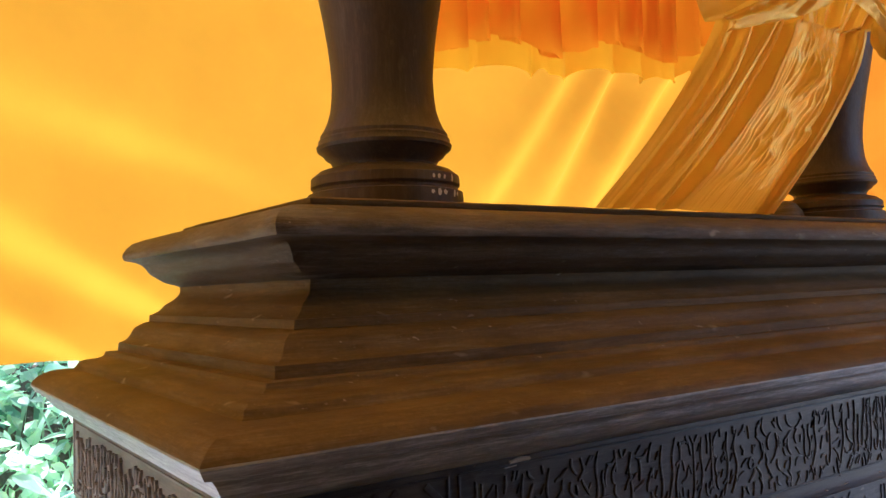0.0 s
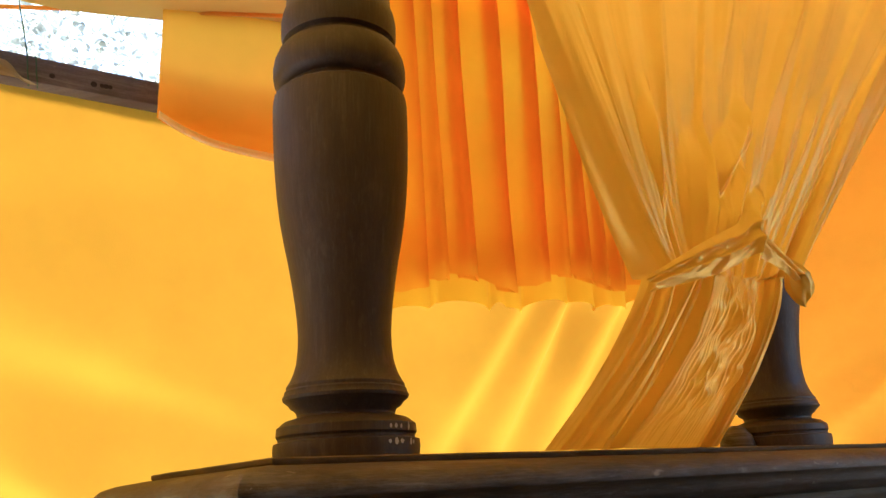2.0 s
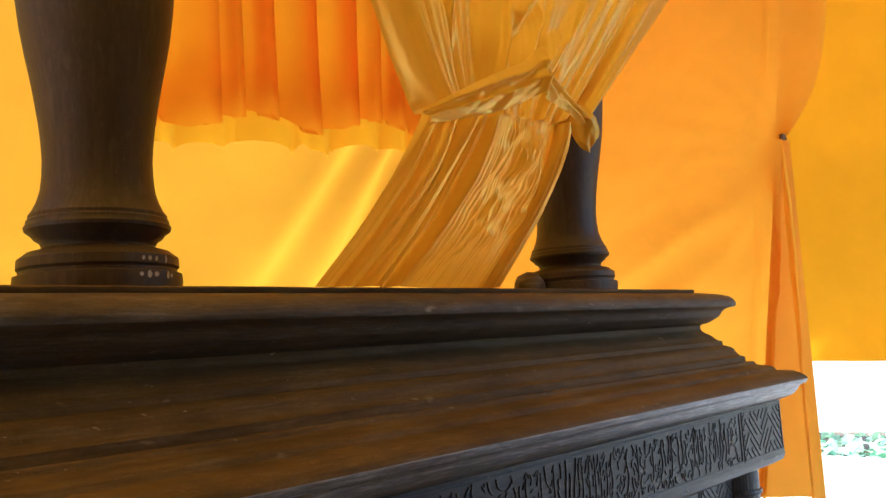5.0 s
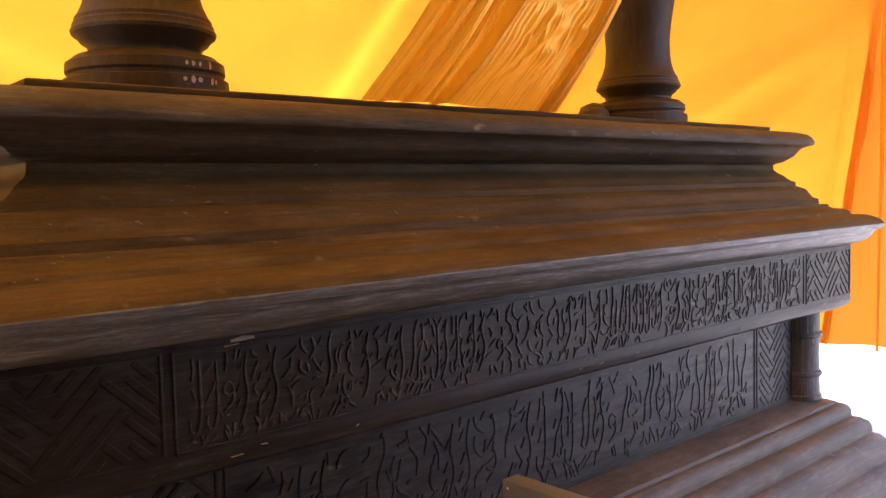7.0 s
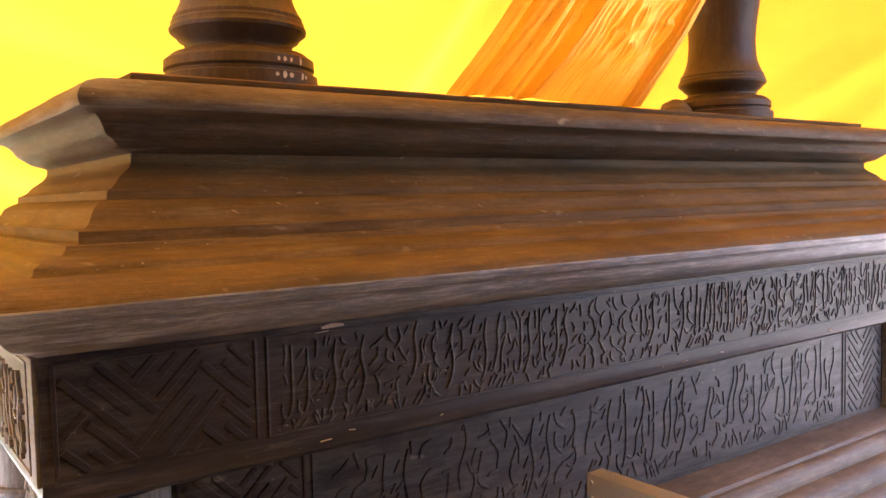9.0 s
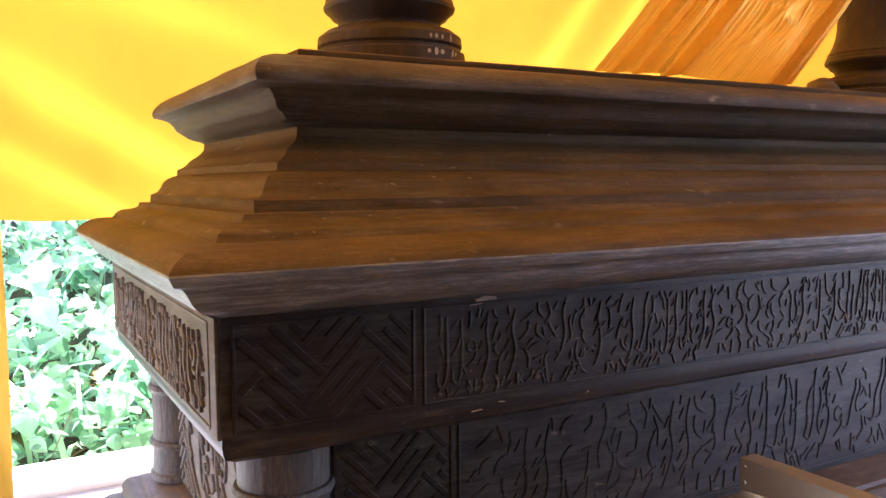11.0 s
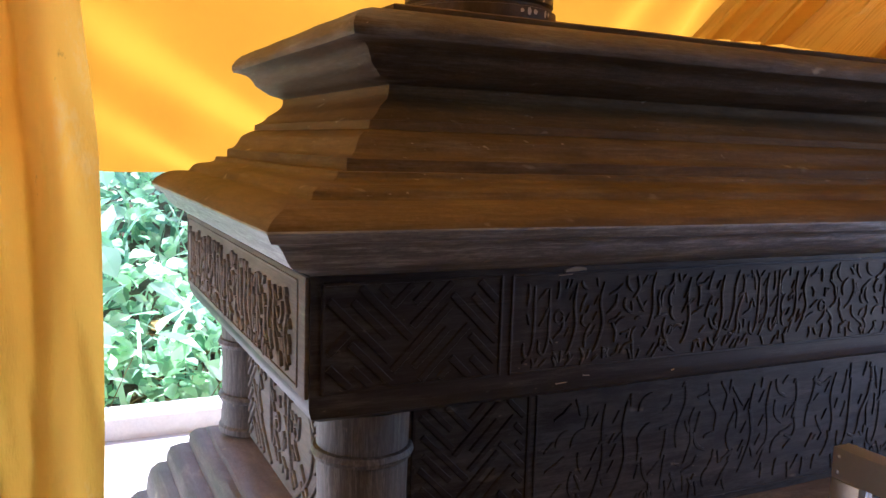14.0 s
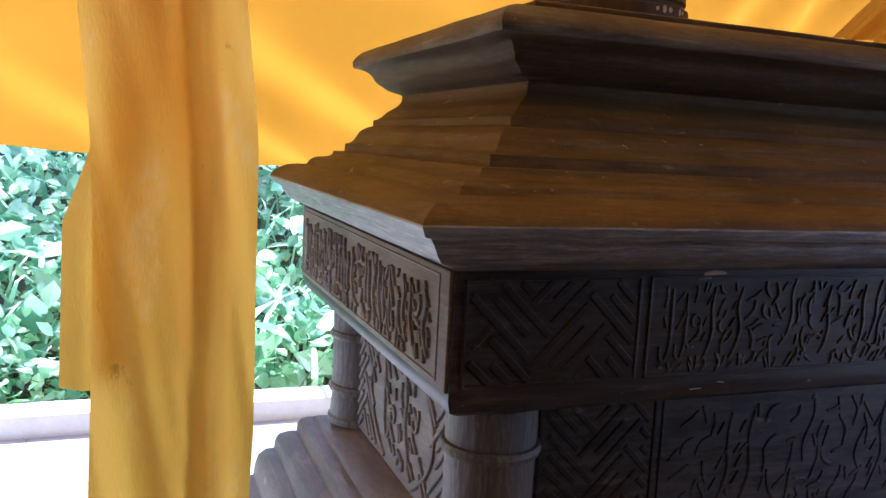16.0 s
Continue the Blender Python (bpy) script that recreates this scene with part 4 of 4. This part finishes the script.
# ---- aluminium frame ----
stand = thing("aluminium_frame", "champagne aluminium frame with glass standing before the tomb", "frame")
part("top_rail", box_bm(0.573, 0.600, -0.75, -0.168, 0.895, 0.932, 0.0012), ALUMINIUM, stand)
part("post", box_bm(0.573, 0.600, -0.205, -0.1685, 0.25, 0.8945, 0.0012), ALUMINIUM, stand)
part("post", box_bm(0.573, 0.600, -0.7495, -0.713, 0.25, 0.8945, 0.0012), ALUMINIUM, stand)
glass, gnt, gp = material("clear_glass")
gp.inputs["Transmission Weight"].default_value, gp.inputs["Roughness"].default_value = 1.0, 0.02
pane = part("glass_pane", box_bm(0.584, 0.589, -0.712, -0.206, 0.3, 0.894, 0), glass, stand)
pane.visible_shadow = False
for sx, sz in ((0.579, 0.922), (0.580, 0.903)):
    b = lathe_bm([(0.0028, 0), (0.0028, 0.0008), (0.0018, 0.0014)], 0, 0, 10)
    s = part("screw", b, STEEL, stand)
    s.matrix_world = Matrix.Translation((0.5732, -0.176, sz)) @ Matrix.Rotation(radians(-90), 4, "Y")

# ---- floor, ground, outside ----
floor_slab = part("floor", box_bm(-3.0, 6.6, -3.0, 2.05, 0.05, 0.25, 0), TILE)
tagged(floor_slab, "pale tiled floor bright with sun", "floor", kind="structure")
kerb = part("kerb", box_bm(-3.0, 6.6, 2.051, 2.20, 0.05, 0.325, 0.012), KERB)
tagged(kerb, "low white painted kerb at the floor's edge", "kerb", kind="structure")


def ground_z(x, y):
    far = max(0, y - 2.3)
    return 0.08 + 0.62 * far ** 0.9 * (1 if y < 6 else 1) * (0.8 + 0.2 * noise.noise((x * 0.7, y * 0.7, 0))) if y > 2.2 and y < 7 else (0.08 if y <= 2.2 else 2.7 + 0.02 * (y - 7))


bmg = bmesh.new()
xs = [-400, -100, -30, -12] + [-8 + k * 0.5 for k in range(45)] + [16, 30, 100, 400]
ys = [-400, -100, -30, -8, -4, 0, 2.0, 2.21] + [2.4 + 0.25 * k for k in range(19)] + [9, 14, 30, 100, 400]
grid = [[bmg.verts.new((x, y, ground_z(x, y))) for x in xs] for y in ys]
for j in range(len(ys) - 1):
    for i in range(len(xs) - 1):
        bmg.faces.new((grid[j][i], grid[j][i + 1], grid[j + 1][i + 1], grid[j + 1][i]))
ground = part("ground", bmg, SOIL)
tagged(ground, "earth bank rising behind the shelter", "ground", kind="structure")


def leaves(name, count, place, size, mat, seed, tilt=1.0):
    r = random.Random(seed)
    verts, faces = [], []
    for _ in range(count):
        p = Vector(place(r))
        s = size * r.uniform(0.5, 1.5)
        q = Euler((r.gauss(0, 0.6) * tilt + 0.5, r.gauss(0, 0.6) * tilt, r.uniform(0, 6.28))).to_matrix()
        f = len(verts)
        for a, b, c in ((0, -0.1, 0), (0.28, 0.25, 0.07), (0.33, 0.55, 0.05), (0, 1.0, -0.12), (-0.33, 0.55, 0.05), (-0.28, 0.25, 0.07), (0, 0.45, -0.02)):
            verts.append(p + q @ Vector((a * s, b * s, c * s)))
        faces += [(f, f + 1, f + 6), (f + 1, f + 2, f + 6), (f + 2, f + 3, f + 6), (f + 3, f + 4, f + 6), (f + 4, f + 5, f + 6), (f + 5, f, f + 6)]
    return mesh_object(name, verts, faces, mat, smooth=0)


def bank(r):
    x, y = r.uniform(-4.5, 5.0), 2.35 + 4.2 * r.random() ** 1.3
    clump = 0.25 + 0.25 * noise.noise((x * 1.8, y * 1.8, 3))
    return (x, y, ground_z(x, y) + r.random() * max(0.05, clump) + 0.03)


tagged(leaves("undergrowth", 34000, bank, 0.062, LEAF, 5), "dense sunlit green undergrowth on the bank", "undergrowth", kind="stuff")


def blades(name, count, place, mat, seed):
    """Long arching grass blades."""
    r = random.Random(seed)
    verts, faces = [], []
    for _ in range(count):
        p, a, h = Vector(place(r)), r.uniform(0, 6.28), r.uniform(0.25, 0.75)
        out, side, w = Vector((math.cos(a), math.sin(a), 0)), Vector((-math.sin(a), math.cos(a), 0)), r.uniform(0.006, 0.016)
        f = len(verts)
        for k in range(6):
            t = k / 5
            c = p + Vector((0, 0, h * (t - 0.45 * t ** 3))) + out * h * 0.6 * t * t
            for q in (-1, 1):
                verts.append(c + side * q * w * (1 - t ** 2) + Vector((0, 0, 0.0)))
        faces += [(f + 2 * k, f + 2 * k + 1, f + 2 * k + 3, f + 2 * k + 2) for k in range(5)]
    return mesh_object(name, verts, faces, mat, smooth=0)


tagged(blades("tall_grass", 900, lambda r: (lambda x, y: (x, y, ground_z(x, y)))(r.uniform(-3, 3), 2.3 + 1.8 * r.random()), LEAF, 12), "tall bright grass blades on the bank", "grass", kind="stuff")
tagged(leaves("broad_weeds", 1500, bank, 0.14, LEAF, 15), "broad-leaved weeds among the undergrowth", "weeds", kind="stuff")
tagged(leaves("broad_leaves", 420, lambda r: (lambda x, y: (x, y, ground_z(x, y) + 0.1 + 0.35 * r.random()))(r.uniform(-3.5, 3.5), 2.35 + 1.5 * r.random()), 0.13, LEAF, 18, 0.8),
       "large pale broad leaves at the front of the undergrowth", "weeds", kind="stuff")


def stalks(name, count, seed):
    """Thin dead stalks leaning every way."""
    r = random.Random(seed)
    verts, faces = [], []
    for _ in range(count):
        x, y = r.uniform(-3.5, 3.5), r.uniform(2.28, 2.9)
        p, l, a, lean = Vector((x, y, ground_z(x, y))), r.uniform(0.2, 0.6), r.uniform(0, 6.28), r.uniform(0.3, 1.2)
        d = Vector((math.cos(a) * math.sin(lean), math.sin(a) * math.sin(lean), math.cos(lean)))
        side = d.orthogonal().normalized()
        other = d.cross(side)
        f = len(verts)
        for k in range(4):
            t = k / 3
            c, w = p + d * l * t + Vector((0, 0, -0.12 * l * t * t)), 0.004 * (1 - 0.7 * t)
            verts += [c + side * w, c - side * 0.5 * w + other * 0.87 * w, c - side * 0.5 * w - other * 0.87 * w]
        for k in range(3):
            for q in range(3):
                b = f + 3 * k
                faces.append((b + q, b + (q + 1) % 3, b + 3 + (q + 1) % 3, b + 3 + q))
    return mesh_object(name, verts, faces, DRY, smooth=0)


tagged(stalks("dead_stalks", 260, 44), "thin dry brown stalks at the foot of the bank", "stalks", kind="stuff")
tagged(leaves("dry_litter", 1200, lambda r: (lambda x, y: (x, y, ground_z(x, y) + 0.03))(r.uniform(-4, 4), r.uniform(2.25, 3.0)), 0.08, DRY, 6, 0.4),
       "dry fallen leaves at the foot of the bank", "leaf litter", kind="stuff")
tagged(leaves("side_grass", 2500, lambda r: (r.uniform(6.7, 8.2), r.uniform(-3, 4), 0.08 + 0.2 * r.random()), 0.09, LEAF, 7), "green grass beyond the floor", "grass", kind="stuff")
def tarp(u, v):
    y = -3 + 7 * u
    return (7.4 + 1.3 * v + 0.06 * math.sin(y * 4) * (1 - v), y, 0.34 + 1.3 * v + 0.03 * math.sin(y * 2.2 + v * 9))


tagged(sheet("white_tarp", tarp, 60, 8, CLOTH_WHITE), "white sunlit tarp sloping up beyond the grass", "tarp")
# unseen sheet, added to stop sun leaking in above the back cloth
back_sun_shade = part("back_sun_shade", box_bm(-3.2, 2.25, 1.05, 1.71, 3.14, 3.16, 0), TIN)
# unseen sheet, added to keep sun off the outer cloth's upper half
side_sun_shade = part("side_sun_shade", box_bm(2.42, 3.9, -1.6, 0.76, 3.14, 3.16, 0), TIN)
tagged(side_sun_shade, "unseen dull sheet added over the ceiling's end to shade the outer cloth", "roof", kind="structure")
# unseen sheet, added so the front ceiling glows less on the tomb
front_sun_shade = part("front_sun_shade", box_bm(-3.2, 2.41, -2.6, -1.5, 3.14, 3.16, 0), TIN)
tagged(front_sun_shade, "unseen dull sheet added to dim the front of the cloth ceiling", "roof", kind="structure")
tagged(back_sun_shade, "unseen dull sheet added over the ceiling's edge to block sun", "roof", kind="structure")


# tree beyond the bank, seen above the beam
def crown(r):
    while True:
        p = Vector((r.gauss(0, 2.2), r.gauss(0, 1.0), r.gauss(0, 0.9)))
        if noise.noise(p * 0.9) > -0.12:
            return (-1.5 + p.x, 8.5 + p.y, 6.6 + p.z)


tree = thing("tree", "pale sunlit tree beyond the bank", "tree")
limb = bmesh.new()
for (p, q, r0, r1) in (((-1.5, 8.6, 2.5), (-1.4, 8.5, 5.4), 0.16, 0.11), ((-1.4, 8.5, 5.3), (-3.2, 8.2, 7.0), 0.09, 0.03), ((-1.4, 8.5, 5.3), (0.6, 8.4, 7.2), 0.09, 0.03), ((-1.4, 8.5, 5.3), (-1.2, 8.7, 7.6), 0.08, 0.03)):
    p, q = Vector(p), Vector(q)
    rot = (q - p).to_track_quat("Z", "Y").to_matrix().to_4x4()
    bmesh.ops.create_cone(limb, cap_ends=True, segments=10, radius1=r0, radius2=r1, depth=(q - p).length, matrix=Matrix.Translation((p + q) / 2) @ rot)
part("trunk", limb, WOOD_BEAM, tree)
top_leaves = leaves("crown", 17000, crown, 0.085, LEAF_PALE, 9)
top_leaves.parent = tree

# small worn block at the foot of the far pillar
lump = lathe_bm([(0.040, 1.427), (0.042, 1.440), (0.036, 1.462), (0.026, 1.478), (0.010, 1.486)], 1.435, 0.36, 14)
for v in lump.verts:
    v.co += Vector((0.006 * noise.noise(v.co * 40), 0.006 * noise.noise(v.co * 37), 0.004 * noise.noise(v.co * 33)))
tagged(part("wooden_stub", lump, WOOD_SLAB), "small worn wooden stub at the pillar's foot", "stub")

# green cord tied round the beam
cord = bmesh.new()
for k, x in enumerate((-0.03, -0.01)):
    pts = [(x, 1.20, 2.462), (x, 1.181, 2.452), (x + 0.004, 1.181, 2.41), (x + 0.008, 1.182, 2.386), (x + 0.012, 1.20, 2.380)]
    if k == 0:
        pts = [(x - 0.035, 1.17, 2.60), (x - 0.015, 1.178, 2.52)] + pts[1:]
    for p, q in zip(pts, pts[1:]):
        p, q = Vector(p), Vector(q)
        rot = (q - p).to_track_quat("Z", "Y").to_matrix().to_4x4()
        bmesh.ops.create_cone(cord, cap_ends=True, segments=6, radius1=0.0018, radius2=0.0018, depth=(q - p).length + 0.002, matrix=Matrix.Translation((p + q) / 2) @ rot)
tagged(part("cord", cord, CORD), "thin green cord tied round the beam", "cord")

# orange cord stretched slantwise under the edge of the cloth ceiling
line = bmesh.new()
a, b = Vector((-0.9, 1.72, 2.628)), Vector((0.72, 0.868, 2.634))
turn = (b - a).to_track_quat("Z", "Y").to_matrix().to_4x4()
bmesh.ops.create_cone(line, cap_ends=True, segments=10, radius1=0.0055, radius2=0.0055, depth=(b - a).length, matrix=Matrix.Translation((a + b) / 2) @ turn)
tagged(part("clothesline", line, CLOTH_ORANGE), "orange cloth line stretched below the ceiling's edge", "clothesline")


def scrap(u, v):
    x, z = -0.092 + 0.062 * u + 0.03 * (1 - v) * u, 2.378 + 0.055 * v * (0.75 - 0.5 * u + 0.25 * math.sin(u * 5))
    return (x, 1.178 - 0.008 * math.sin(u * 5 + v * 3) - 0.006 * ridged((u * 2, v * 3, 4)), z)


tagged(sheet("cloth_scrap", scrap, 14, 12, CLOTH_SCRAP), "faded scrap of cloth caught on the beam", "cloth scrap")
